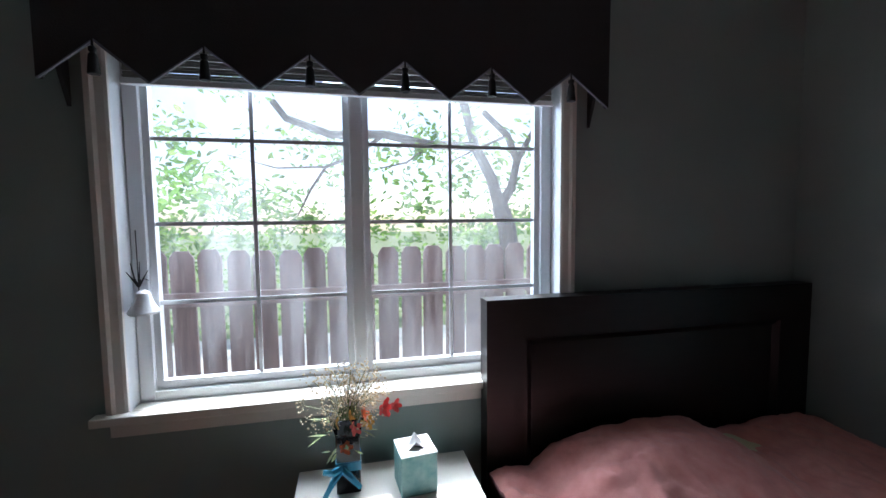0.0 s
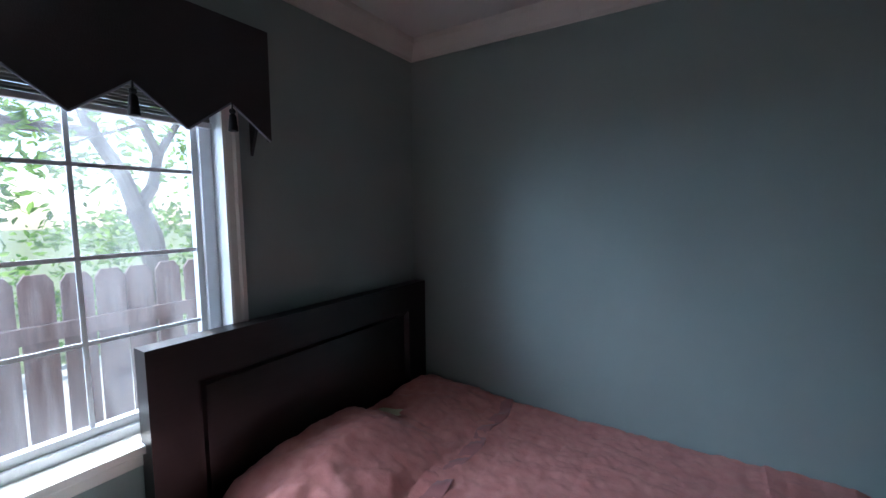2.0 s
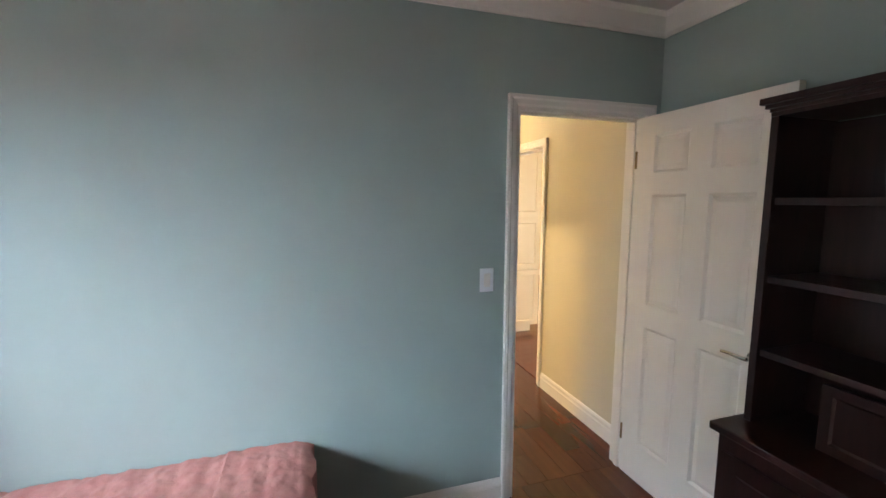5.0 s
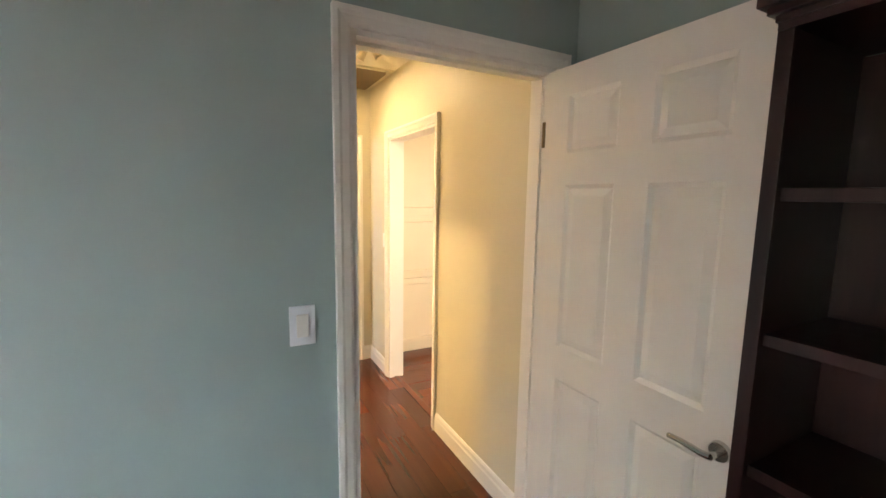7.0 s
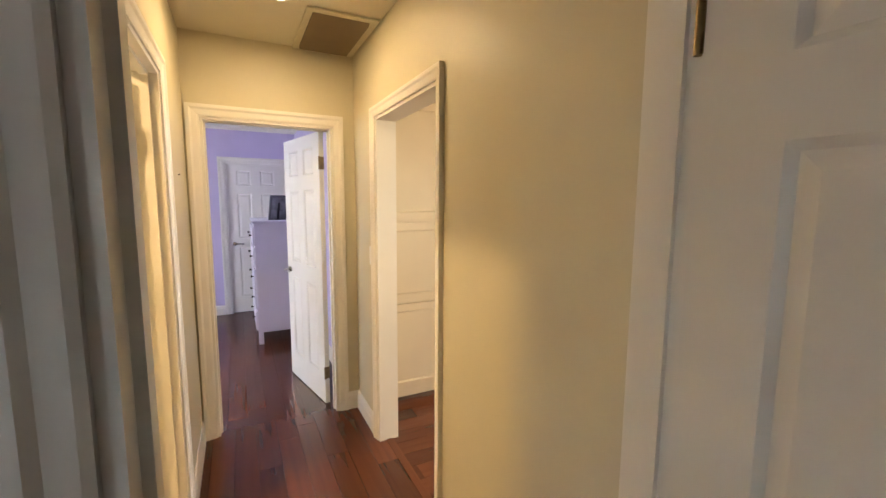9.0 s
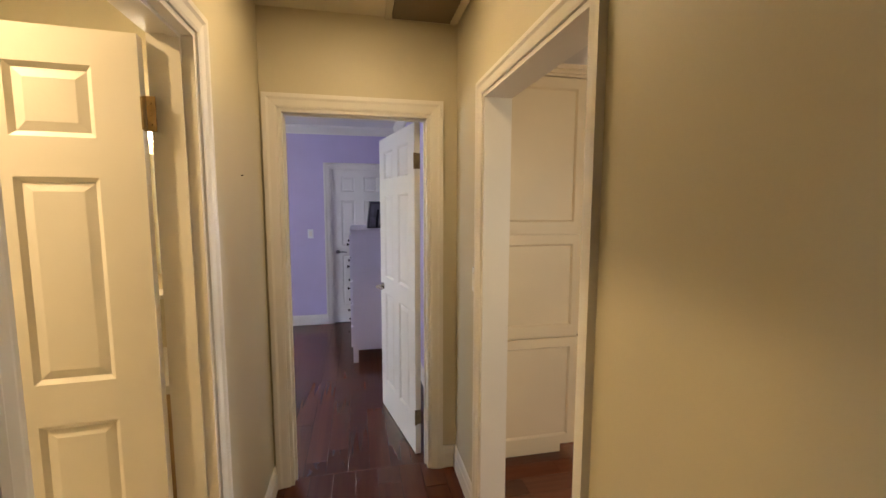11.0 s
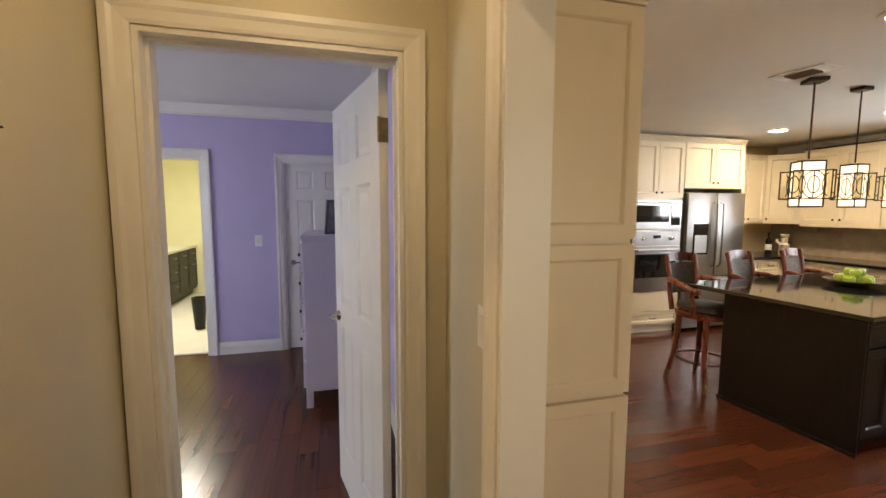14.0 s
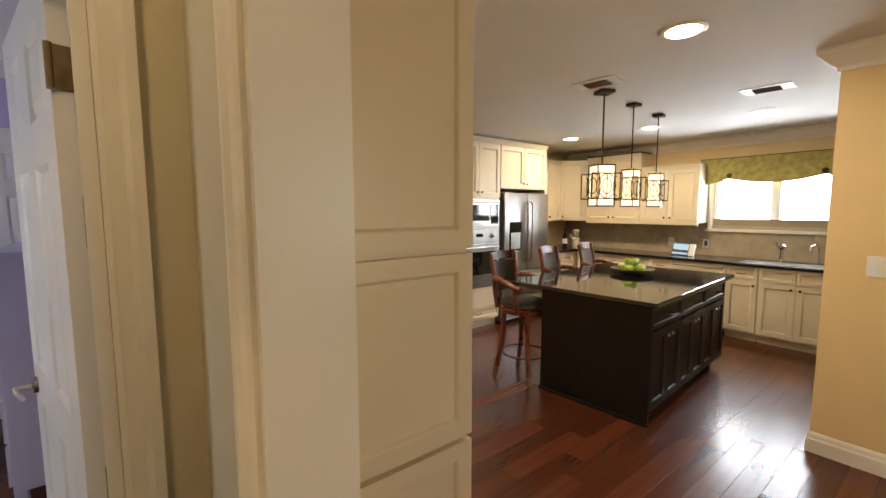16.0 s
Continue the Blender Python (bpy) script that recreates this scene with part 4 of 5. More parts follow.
# ---- lilac room ----
_dr = thing("dresser", "tall white dresser with dark knobs against the lilac wall", "dresser")
LAV = mat("white_dresser_paint", (0.66, 0.63, 0.70), 0.45, vary=0.03)
part("body", boxes((6.40, 7.36, -2.585, -2.0, 0.13, 1.305), bevel=0.003), LAV, _dr)
part("top", boxes((6.38, 7.38, -2.59, -1.985, 1.3055, 1.33), bevel=0.004), LAV, _dr)
for _x in (6.40, 7.31):
    for _y in (-2.585, -2.05):
        part("leg", boxes((_x, _x + 0.05, _y, _y + 0.05, 0, 0.1295), bevel=0.003), LAV, _dr)
for _i in range(5):
    _d = part("drawer", panelled(0.90, 0.205, 0.018, (0.03, 0.87), (0.03, 0.175), {(1, 1)}, ((0.008, -0.004),), False), LAV, _dr, "", False, pose(7.33, -1.9815, 0.155 + 0.228 * _i, 0, 0, 180))
    for _x in (0.2, 0.7):
        part("knob", lathe(bmesh.new(), ((0.006, 0), (0.006, 0.012), (0.015, 0.02), (0.011, 0.03)), (0, 0, 0), 12), BRONZE, _d, "dark knob", True, pose(_x, 0, 0.10, 90))
_pf = thing("photo_frame", "grey framed picture leaning on the white dresser", "picture frame", pose(6.66, -2.25, 1.3305, -14, 0, 112))
part("frame", boxes((-0.10, -0.08, -0.01, 0.01, 0, 0.28), (0.08, 0.10, -0.01, 0.01, 0, 0.28), (-0.08, 0.08, -0.01, 0.01, 0, 0.02), (-0.08, 0.08, -0.01, 0.01, 0.26, 0.28), bevel=0.002), mat("grey_frame", (0.10, 0.10, 0.11), 0.4), _pf)
part("print", boxes((-0.08, 0.08, -0.003, 0.006, 0.02, 0.26)), mat("grey_print", (0.20, 0.20, 0.22), 0.5, vary=0.5, scale=12), _pf)
part("stand", box(bmesh.new(), -0.012, 0.012, 0.011, 0.016, 0.0, 0.2), BLACKCLOTH, _pf)
_vg = thing("ceiling_register", "white slatted air register in the lilac room ceiling", "vent")
part("frame", boxes((5.35, 5.62, -2.28, -2.09, CR - 0.008, CR - 0.001)), VINYL, _vg)
# every second slat is coloured dark for the shade in the gaps
for _i in range(8):
    part("slat", box(bmesh.new(), -0.08, 0.08, -0.001, 0.001, -0.009, 0.009, m=pose(5.485, -2.265 + 0.0225 * _i, CR - 0.018, 35, 0, 0)), mat("gap_shade_slat", (0.12, 0.12, 0.13), 0.5) if _i % 2 else VINYL, _vg)
window_unit("window_2", 5.405, 6.995, 0.855, 2.045, 1.86, 6.2, (), (), "white vinyl sliding window in the lilac room")

# ---- vanity bathroom beyond ----
_vn = thing("vanity_cabinet", "dark wood vanity with a white stone top", "vanity")
part("body", boxes((9.92, 11.69, 0.23, 0.795, 0.10, 0.84)), BLACKWOOD, _vn)
part("plinth", boxes((9.97, 11.69, 0.30, 0.795, 0, 0.0995)), BLACKWOOD, _vn)
part("top", boxes((9.88, 11.695, 0.20, 0.797, 0.8405, 0.885), bevel=0.004), TILE, _vn, "white stone vanity top")
for _i, (_x, _w) in enumerate(((9.95, 0.40), (10.37, 0.40), (10.79, 0.44), (11.25, 0.42))):
    for _z, _h in (((0.14, 0.48), (0.64, 0.18)) if _i != 1 else ((0.14, 0.22), (0.38, 0.22), (0.64, 0.18))):
        _d = part("drawer" if _h < 0.3 else "cabinet_door", panelled(_w, _h, 0.018, (0.04, _w - 0.04), (0.04, _h - 0.04), {(1, 1)}, ((0.008, -0.006),), False), BLACKWOOD, _vn, "", False, Matrix.Translation((_x, 0.2115, _z)))
        _b = tube(bmesh.new(), [(_w / 2 - 0.05, 0, _h - 0.07), (_w / 2 - 0.05, -0.025, _h - 0.07), (_w / 2 + 0.05, -0.025, _h - 0.07), (_w / 2 + 0.05, 0, _h - 0.07)], 0.006, 6)
        part("handle", _b, STEEL, _d, "steel bar handle", True)
_b = tube(bmesh.new(), [(10.9, 0.62, 0.886), (10.9, 0.62, 1.02), (10.9, 0.56, 1.07), (10.9, 0.46, 1.04)], 0.012, 10)
solid("vanity_tap", _b, CHROME, "chrome tap on the white vanity top", "tap", "", True)
solid("vanity_mirror", boxes((9.95, 11.35, 0.785, 0.798, 1.02, 1.95)), bpy.data.materials["mirror_glass"], "large frameless mirror above the vanity", "mirror")
for _x in (10.25, 11.1):
    _sc = thing("wall_sconce", "pale drum wall light above the mirror", "wall light", group="vanity lights")
    part("shade", lathe(bmesh.new(), ((0.05, 0), (0.11, 0.0), (0.11, 0.12), (0.05, 0.12)), (_x, 0.66, 2.02), 20), glow("lit_linen_shade", (1.0, 0.84, 0.55), 1.6), _sc, "", True)
    part("bracket", boxes((_x - 0.03, _x + 0.03, 0.72, 0.797, 2.05, 2.11), bevel=0.004), CHROME, _sc)
can_light(10.6, -0.35, 2.499, 0.085)
_tl = thing("toilet", "white ceramic toilet with its lid down", "toilet")
PORC = mat("white_porcelain", (0.80, 0.79, 0.76), 0.12, vary=0.01)
_b = lathe(bmesh.new(), ((0.10, 0), (0.11, 0.05), (0.09, 0.18), (0.15, 0.33), (0.19, 0.38), (0.19, 0.40)), (0, 0, 0), 28)
part("bowl", _b, PORC, _tl, "", True, pose(9.35, 0.28, 0) @ Matrix.Diagonal((1, 1.25, 1, 1)))
part("lid", lathe(bmesh.new(), ((0.05, 0), (0.195, 0.0), (0.20, 0.012), (0.18, 0.03), (0.05, 0.033)), (0, 0, 0), 28), PORC, _tl, "closed lid", True, pose(9.35, 0.28, 0.401) @ Matrix.Diagonal((1, 1.25, 1, 1)))
part("tank", boxes((9.14, 9.56, 0.59, 0.78, 0.36, 0.74), bevel=0.02), PORC, _tl, "cistern", True)
_b = lathe(bmesh.new(), ((0.06, 0), (0.085, 0.40), (0.088, 0.41), (0.08, 0.41), (0.055, 0.012)), (9.02, -0.55, 0), 20)
solid("waste_bin", _b, BLACKWOOD, "dark tapered waste bin on the white tiles", "waste bin", "", True)
_sh = thing("hand_shower", "chrome hand shower on a wall rail", "shower")
part("rail", cyl(bmesh.new(), (11.66, -0.02, 1.15), (11.66, -0.02, 1.85), 0.011, seg=10), CHROME, _sh, "", True)
_b = cyl(bmesh.new(), (11.66, -0.02, 1.75), (11.58, -0.06, 1.70), 0.014, 0.035, 14)
tube(_b, [(11.65, -0.03, 1.70), (11.60, -0.12, 1.40), (11.62, -0.2, 1.2), (11.65, -0.12, 1.12), (11.67, -0.02, 1.16)], 0.008, 6)
part("hose_and_head", _b, CHROME, _sh, "", True)
part("soap_dish", boxes((11.58, 11.695, -0.16, 0.06, 1.16, 1.19), bevel=0.006), CHROME, _sh)

# ---- kitchen ----
SHAKER = ((0.005, -0.004), (0.006, -0.009))


def front(parent, name, w, h, m, material, knob=None, pull=False, fr=0.055):
    """A shaker front: frame, sunk panel, and a knob at knob (x, z) or a bail pull in the middle."""
    d = part(name, panelled(w, h, 0.02, (fr, w - fr), (fr, h - fr), {(1, 1)}, SHAKER, False), material, parent, "", False, m)
    if knob:
        part("knob", lathe(bmesh.new(), ((0.005, 0), (0.005, 0.012), (0.014, 0.019), (0.010, 0.028)), (0, 0, 0), 12), CHROME if material is BLACKWOOD else BRONZE, d, "round metal knob", True, pose(knob[0], 0, knob[1], 90))
    if pull:
        part("pull", tube(bmesh.new(), [(w / 2 - 0.045, 0, h / 2), (w / 2 - 0.04, -0.022, h / 2 - 0.004), (w / 2, -0.028, h / 2 - 0.008), (w / 2 + 0.04, -0.022, h / 2 - 0.004), (w / 2 + 0.045, 0, h / 2)], 0.005, 6), CHROME if material is BLACKWOOD else BRONZE, d, "curved metal pull", True)
    return d


WEST, NORTH = -90, 180   # a front's turn, so that it faces that way
# pantry: its panelled side faces the opening
_pt = thing("pantry_cabinet", "tall cream pantry cabinet with a three-panel side", "cabinet")
part("body", boxes((4.575, 5.25, -3.36, -2.742, 0.09, 2.28)), CREAM, _pt)
part("plinth", boxes((4.62, 5.25, -3.30, -2.742, 0, 0.0895)), CREAM, _pt)
for _z, _h in ((0.095, 0.675), (0.79, 0.60), (1.41, 0.865)):
    _d = part("side_panel", panelled(0.62, _h, 0.022, (0.10, 0.565), (0.055, _h - 0.055), {(1, 1)}, SHAKER, False), CREAM, _pt, "", False, pose(4.552, -2.745, _z, 0, 0, -90))
for _o, _z0, _z1 in ((0.004, 2.2805, 2.295), (0.018, 2.2955, 2.315), (0.034, 2.3155, 2.34)):
    part("cornice", boxes((4.55 - _o, 5.25, -3.365 - _o, -2.742, _z0, _z1), bevel=0.002), CREAM, _pt)
for _z, _h in ((0.11, 1.3), (1.42, 0.84)):
    for _x in (4.60, 4.925):
        front(_pt, "cabinet_door", 0.315, _h, pose(_x, -3.3605, _z) @ Matrix.Translation((0, -0.02, 0)), CREAM, (0.28 if _x < 4.7 else 0.035, _h / 2))

# oven tower
_ov = thing("oven_cabinet", "tall cream cabinet holding the microwave and wall oven", "cabinet")
FX = 7.35
part("body", boxes((FX + 0.021, 7.94, -6.40, -5.645, 0.10, 2.36)), CREAM, _ov)
part("plinth", boxes((FX + 0.07, 7.94, -6.40, -5.645, 0, 0.0995)), CREAM, _ov)
for _i in range(2):
    front(_ov, "cabinet_door", 0.372, 0.66, pose(FX, -5.65 - 0.376 * _i, 1.68, 0, 0, WEST), CREAM, (0.335 if _i == 0 else 0.037, 0.06))
front(_ov, "drawer", 0.745, 0.14, pose(FX, -5.65, 0.13, 0, 0, WEST), CREAM, None, True, 0.03)
part("filler", boxes((FX + 0.003, FX + 0.0205, -6.398, -5.647, 0.28, 0.53)), CREAM, _ov)
for _z, _h in ((0.11, 0.73), (0.86, 0.52), (1.40, 0.94)):
    part("side_panel", panelled(0.56, _h, 0.018, (0.05, 0.51), (0.05, _h - 0.05), {(1, 1)}, SHAKER, False), CREAM, _ov, "", False, pose(7.935, -5.626, _z, 0, 0, 180))
for _o, _z0, _z1 in ((0.0, 2.3605, 2.375), (0.016, 2.3755, 2.395), (0.03, 2.3955, 2.418)):
    part("cornice", boxes((FX - _o, 7.94, -7.34, -5.62 + _o, _z0, _z1), bevel=0.002), CREAM, _ov)
_mw = thing("microwave", "built-in steel microwave with a black glass door", "microwave", pose(FX - 0.012, -5.67, 1.295, 0, 0, WEST))
part("body", boxes((0, 0.71, 0, 0.03, 0, 0.355), bevel=0.004), STEEL, _mw)
part("door_glass", boxes((0.05, 0.52, -0.006, -0.0005, 0.09, 0.29), bevel=0.002), BLACKGLASS, _mw, "black glass window")
part("control_panel", boxes((0.55, 0.68, -0.006, -0.0005, 0.05, 0.30), bevel=0.002), BLACKGLASS, _mw)
part("handle", tube(bmesh.new(), [(0.03, 0, 0.325), (0.03, -0.03, 0.325), (0.68, -0.03, 0.325), (0.68, 0, 0.325)], 0.009, 8), STEEL, _mw, "", True)
_wo = thing("wall_oven", "built-in steel wall oven with knobs and black glass", "oven", pose(FX - 0.012, -5.67, 0.535, 0, 0, WEST))
part("control_panel", boxes((0, 0.71, 0, 0.03, 0.565, 0.745), bevel=0.004), STEEL, _wo)
part("display", boxes((0.30, 0.41, -0.003, -0.0005, 0.65, 0.69)), BLACKGLASS, _wo, "dark clock display")
for _x in (0.15, 0.56):
    part("knob", lathe(bmesh.new(), ((0.028, 0), (0.028, 0.006), (0.020, 0.010), (0.018, 0.034), (0.014, 0.036)), (0, 0, 0), 20), CHROME, _wo, "round control knob", True, pose(_x, 0, 0.655, 90))
part("door", boxes((0, 0.71, 0, 0.03, 0.0, 0.56), bevel=0.004), STEEL, _wo)
part("door_glass", boxes((0.06, 0.65, -0.004, -0.0005, 0.17, 0.46), bevel=0.002), BLACKGLASS, _wo, "black oven window")
part("handle", tube(bmesh.new(), [(0.05, 0, 0.515), (0.05, -0.045, 0.515), (0.66, -0.045, 0.515), (0.66, 0, 0.515)], 0.013, 10), STEEL, _wo, "steel bar handle", True)

# fridge and the cabinet over it
_fr = thing("refrigerator", "stainless steel french door refrigerator with ice dispenser", "refrigerator", pose(7.29, -6.42, 0, 0, 0, WEST))
GREY = mat("dark_fridge_side", (0.10, 0.10, 0.10), 0.5)
part("body", boxes((0, 0.90, 0.06, 0.64, 0.03, 1.735), bevel=0.004), GREY, _fr)
for _x in (0.003, 0.453):
    _d = part("door", boxes((_x, _x + 0.444, 0, 0.055, 0.70, 1.745), bevel=0.01), STEEL, _fr, "", True)
    _hx = _x + (0.40 if _x < 0.1 else 0.044)
    part("handle", tube(bmesh.new(), [(_hx, 0, 0.82), (_hx, -0.05, 0.85), (_hx, -0.055, 1.2), (_hx, -0.05, 1.60), (_hx, 0, 1.63)], 0.013, 10), STEEL, _d, "tall bar handle", True)
    if _x < 0.1:
        part("dispenser", boxes((0.10, 0.33, -0.004, -0.0005, 0.98, 1.36), bevel=0.002), BLACKGLASS, _d, "black ice and water dispenser")
        part("tray", boxes((0.12, 0.31, -0.007, -0.0045, 1.0, 1.22), bevel=0.001), STEEL, _d)
for _z, _h in ((0.05, 0.30), (0.36, 0.33)):
    _d = part("drawer", boxes((0.003, 0.897, 0, 0.055, _z, _z + _h), bevel=0.01), STEEL, _fr, "", True)
    part("handle", tube(bmesh.new(), [(0.08, 0, _z + _h - 0.06), (0.08, -0.05, _z + _h - 0.06), (0.82, -0.05, _z + _h - 0.06), (0.82, 0, _z + _h - 0.06)], 0.012, 10), STEEL, _d, "", True)
_fc = thing("fridge_cabinet", "cream wall cabinet above the refrigerator", "cabinet")
part("body", boxes((FX + 0.021, 7.94, -7.335, -6.402, 1.80, 2.36)), CREAM, _fc)
part("end_panel", boxes((FX + 0.021, 7.94, -7.36, -7.3355, 0, 2.36)), CREAM, _fc)
for _i in range(2):
    front(_fc, "cabinet_door", 0.455, 0.54, pose(FX, -6.41 - 0.46 * _i, 1.81, 0, 0, WEST), CREAM, (0.42 if _i == 0 else 0.035, 0.06))

# wall cabinets on the sink wall
UY = -8.35


def wall_cabinet(x0, x1, z0, z1, doors, label, dark=False):
    ob = thing("wall_cabinet", label, "cabinet", group="cream wall cabinets")
    part("body", boxes((x0, x1, -8.678, UY - 0.021, z0, z1)), CREAM, ob)
    w = (x1 - x0) / doors
    for i in range(doors):
        a = x1 - i * w - 0.003
        front(ob, "cabinet_door", w - 0.006, z1 - z0 - 0.01, pose(a, UY, z0 + 0.005, 0, 0, NORTH), CREAM, ((w - 0.04) if i % 2 == 0 and doors > 1 else 0.035, 0.06))
    for o, a, b in ((0.0, 0.0005, 0.014), (0.014, 0.0145, 0.03), (0.026, 0.0305, 0.05)):
        part("cornice", boxes((x0, x1, -8.678, UY + o, z1 + a, z1 + b)), BRONZE if dark and o > 0.02 else CREAM, ob)
    part("light_rail", boxes((x0, x1, UY - 0.04, UY - 0.001, z0 - 0.03, z0 - 0.0005)), CREAM, ob)
    return ob


wall_cabinet(5.73, 6.485, 1.345, 2.06, 2, "cream double-door wall cabinet beside the sink window")
wall_cabinet(6.49, 7.34, 1.345, 2.29, 2, "taller cream double-door wall cabinet", True)
_cc = thing("corner_cabinet", "cream diagonal corner wall cabinet", "cabinet")
_b = bmesh.new()
_o = [(7.342, -8.678), (7.342, -8.37), (7.62, -8.08), (7.945, -8.08), (7.945, -8.678)]
_lo, _hi = [_b.verts.new((x, y, 1.345)) for x, y in _o], [_b.verts.new((x, y, 2.29)) for x, y in _o]
_b.faces.new(_lo), _b.faces.new(_hi)
for _i in range(5):
    _b.faces.new((_lo[_i], _lo[(_i + 1) % 5], _hi[(_i + 1) % 5], _hi[_i]))
part("body", _b, CREAM, _cc)
front(_cc, "cabinet_door", 0.38, 0.93, pose(7.62, -8.06, 1.35, 0, 0, 226), CREAM, (0.035, 0.06))
_sc = thing("side_wall_cabinet", "cream wall cabinet beside the refrigerator", "cabinet")
part("body", boxes((7.63, 7.945, -8.075, -7.365, 1.345, 2.29)), CREAM, _sc)
for _i in range(2):
    front(_sc, "cabinet_door", 0.345, 0.93, pose(7.609, -7.37 - 0.352 * _i, 1.35, 0, 0, WEST), CREAM, (0.31 if _i == 0 else 0.035, 0.06))

# base cabinets and counter
CY = -8.09
for _x0, _x1, _n, _k in ((4.32, 4.98, 2, "sink"), (4.985, 5.30, 1, "drawer"), (5.90, 6.50, 2, "drawer"), (6.505, 7.30, 2, "drawer"), (3.2, 4.315, 2, "drawer")):
    _bc = thing("base_cabinet", "cream shaker base cabinet under the dark counter", "cabinet", group="cream base cabinets")
    part("body", boxes((_x0, _x1, -8.678, CY - 0.021, 0.10, 0.875)), CREAM, _bc)
    part("plinth", boxes((_x0, _x1, -8.678, CY - 0.09, 0, 0.0995)), CREAM, _bc)
    _w = (_x1 - _x0) / _n
    for _i in range(_n):
        _a = _x1 - _i * _w - 0.003
        front(_bc, "drawer", _w - 0.006, 0.15, pose(_a, CY, 0.72, 0, 0, NORTH), CREAM, None, _k == "drawer", 0.03)
        front(_bc, "cabinet_door", _w - 0.006, 0.60, pose(_a, CY, 0.11, 0, 0, NORTH), CREAM, ((_w - 0.04) if _i % 2 == 0 else 0.035, 0.55))
_bc = thing("base_cabinet", "cream base cabinet beside the refrigerator", "cabinet", group="cream base cabinets")
part("body", boxes((7.371, 7.945, -8.678, -7.365, 0.10, 0.875)), CREAM, _bc)
for _i in range(2):
    front(_bc, "drawer", 0.345, 0.15, pose(FX, -7.37 - 0.352 * _i, 0.72, 0, 0, WEST), CREAM, None, True, 0.03)
    front(_bc, "cabinet_door", 0.345, 0.60, pose(FX, -7.37 - 0.352 * _i, 0.11, 0, 0, WEST), CREAM, (0.31, 0.55))
_dw = thing("dishwasher", "white dishwasher front with a steel bar handle", "dishwasher", pose(5.896, CY, 0, 0, 0, NORTH))
part("front", boxes((0, 0.592, 0, 0.02, 0.11, 0.87), bevel=0.003), CREAM, _dw)
part("body", boxes((0, 0.592, 0.021, 0.58, 0.10, 0.872)), GREY, _dw)
part("handle", tube(bmesh.new(), [(0.03, 0, 0.825), (0.03, -0.04, 0.825), (0.56, -0.04, 0.825), (0.56, 0, 0.825)], 0.012, 10), STEEL, _dw, "steel bar handle", True)
solid("countertop", boxes((3.2, 7.94, -8.677, CY + 0.03, 0.8755, 0.912), (7.32, 7.94, CY + 0.031, -7.366, 0.8755, 0.912), bevel=0.006), GRANITE, "dark granite worktop along the kitchen walls", "worktop")
_bs = thing("backsplash", "tan stone tile backsplash over the worktop", "backsplash", kind="structure")
_tile = mesh_of(boxes((0, 0.298, 0, 0.008, 0, 0.198), bevel=0.0015), "tile", SPLASH)
part("grout_bed", boxes((3.2, 7.945, -8.6795, -8.674, 0.913, 1.40)), mat("grout", (0.33, 0.27, 0.19), 0.8), _bs)
for _i in range(15):
    for _j in range(2):
        _t = new("tile", _tile)
        _t.parent, _t.matrix_basis = _bs, pose(7.93 - _i * 0.3, -8.666, 0.914 + _j * 0.2, 0, 0, 180)
# sink window
window_unit("window_3", 4.352, 5.658, 1.272, 2.018, -8.74, 5.02, (), (), "white vinyl sliding window over the sink", Matrix())
casing("window_casing", "y", -8.68, 1, 4.35, 5.66, 2.02, w=0.06, z0=1.272)
solid("window_sill", boxes((4.27, 5.74, -8.6795, -8.63, 1.235, 1.2715), bevel=0.004), WHITE, "white painted kitchen window sill", "sill", "structure")
_kv = thing("kitchen_valance", "olive gold fabric valance with a scalloped hem", "valance")
OLIVE = mat("olive_gold_fabric", (0.36, 0.30, 0.085), 0.75, vary=0.3, scale=16, bump=0.25, bscale=160, sheen=0.2)
_out = [(4.25, 2.16), (4.25, 1.845)]
for _a, _w, _u0, _u1 in ((4.25, 0.32, 0.5, 1.0), (4.57, 0.90, 0.0, 1.0), (5.47, 0.33, 0.0, 0.5)):
    for _k in range(1, 14):
        _u = _u0 + (_u1 - _u0) * _k / 14
        _out.append((_a + _w * _k / 14, 1.925 - 0.085 * math.sin(math.pi * _u) ** 0.6))
_out += [(5.80, 1.84), (5.80, 2.16)]
part("cloth", prism(bmesh.new(), _out, 0.012, Matrix.Translation((0, -8.56, 0))), OLIVE, _kv)
part("board", boxes((4.25, 5.80, -8.678, -8.562, 2.13, 2.158)), OLIVE, _kv)
part("side", boxes((5.788, 5.80, -8.678, -8.5605, 1.845, 2.128)), OLIVE, _kv)
part("top_cord", cyl(bmesh.new(), (4.25, -8.556, 2.163), (5.80, -8.556, 2.163), 0.006, seg=8), BRONZE, _kv)
for _x in (4.57, 5.47):
    part("rosette", lathe(bmesh.new(), ((0.02, 0), (0.03, 0.006), (0.026, 0.016), (0.008, 0.02)), (0, 0, 0), 14), BRONZE, _kv, "dark rosette", True, pose(_x, -8.547, 1.945, -90))

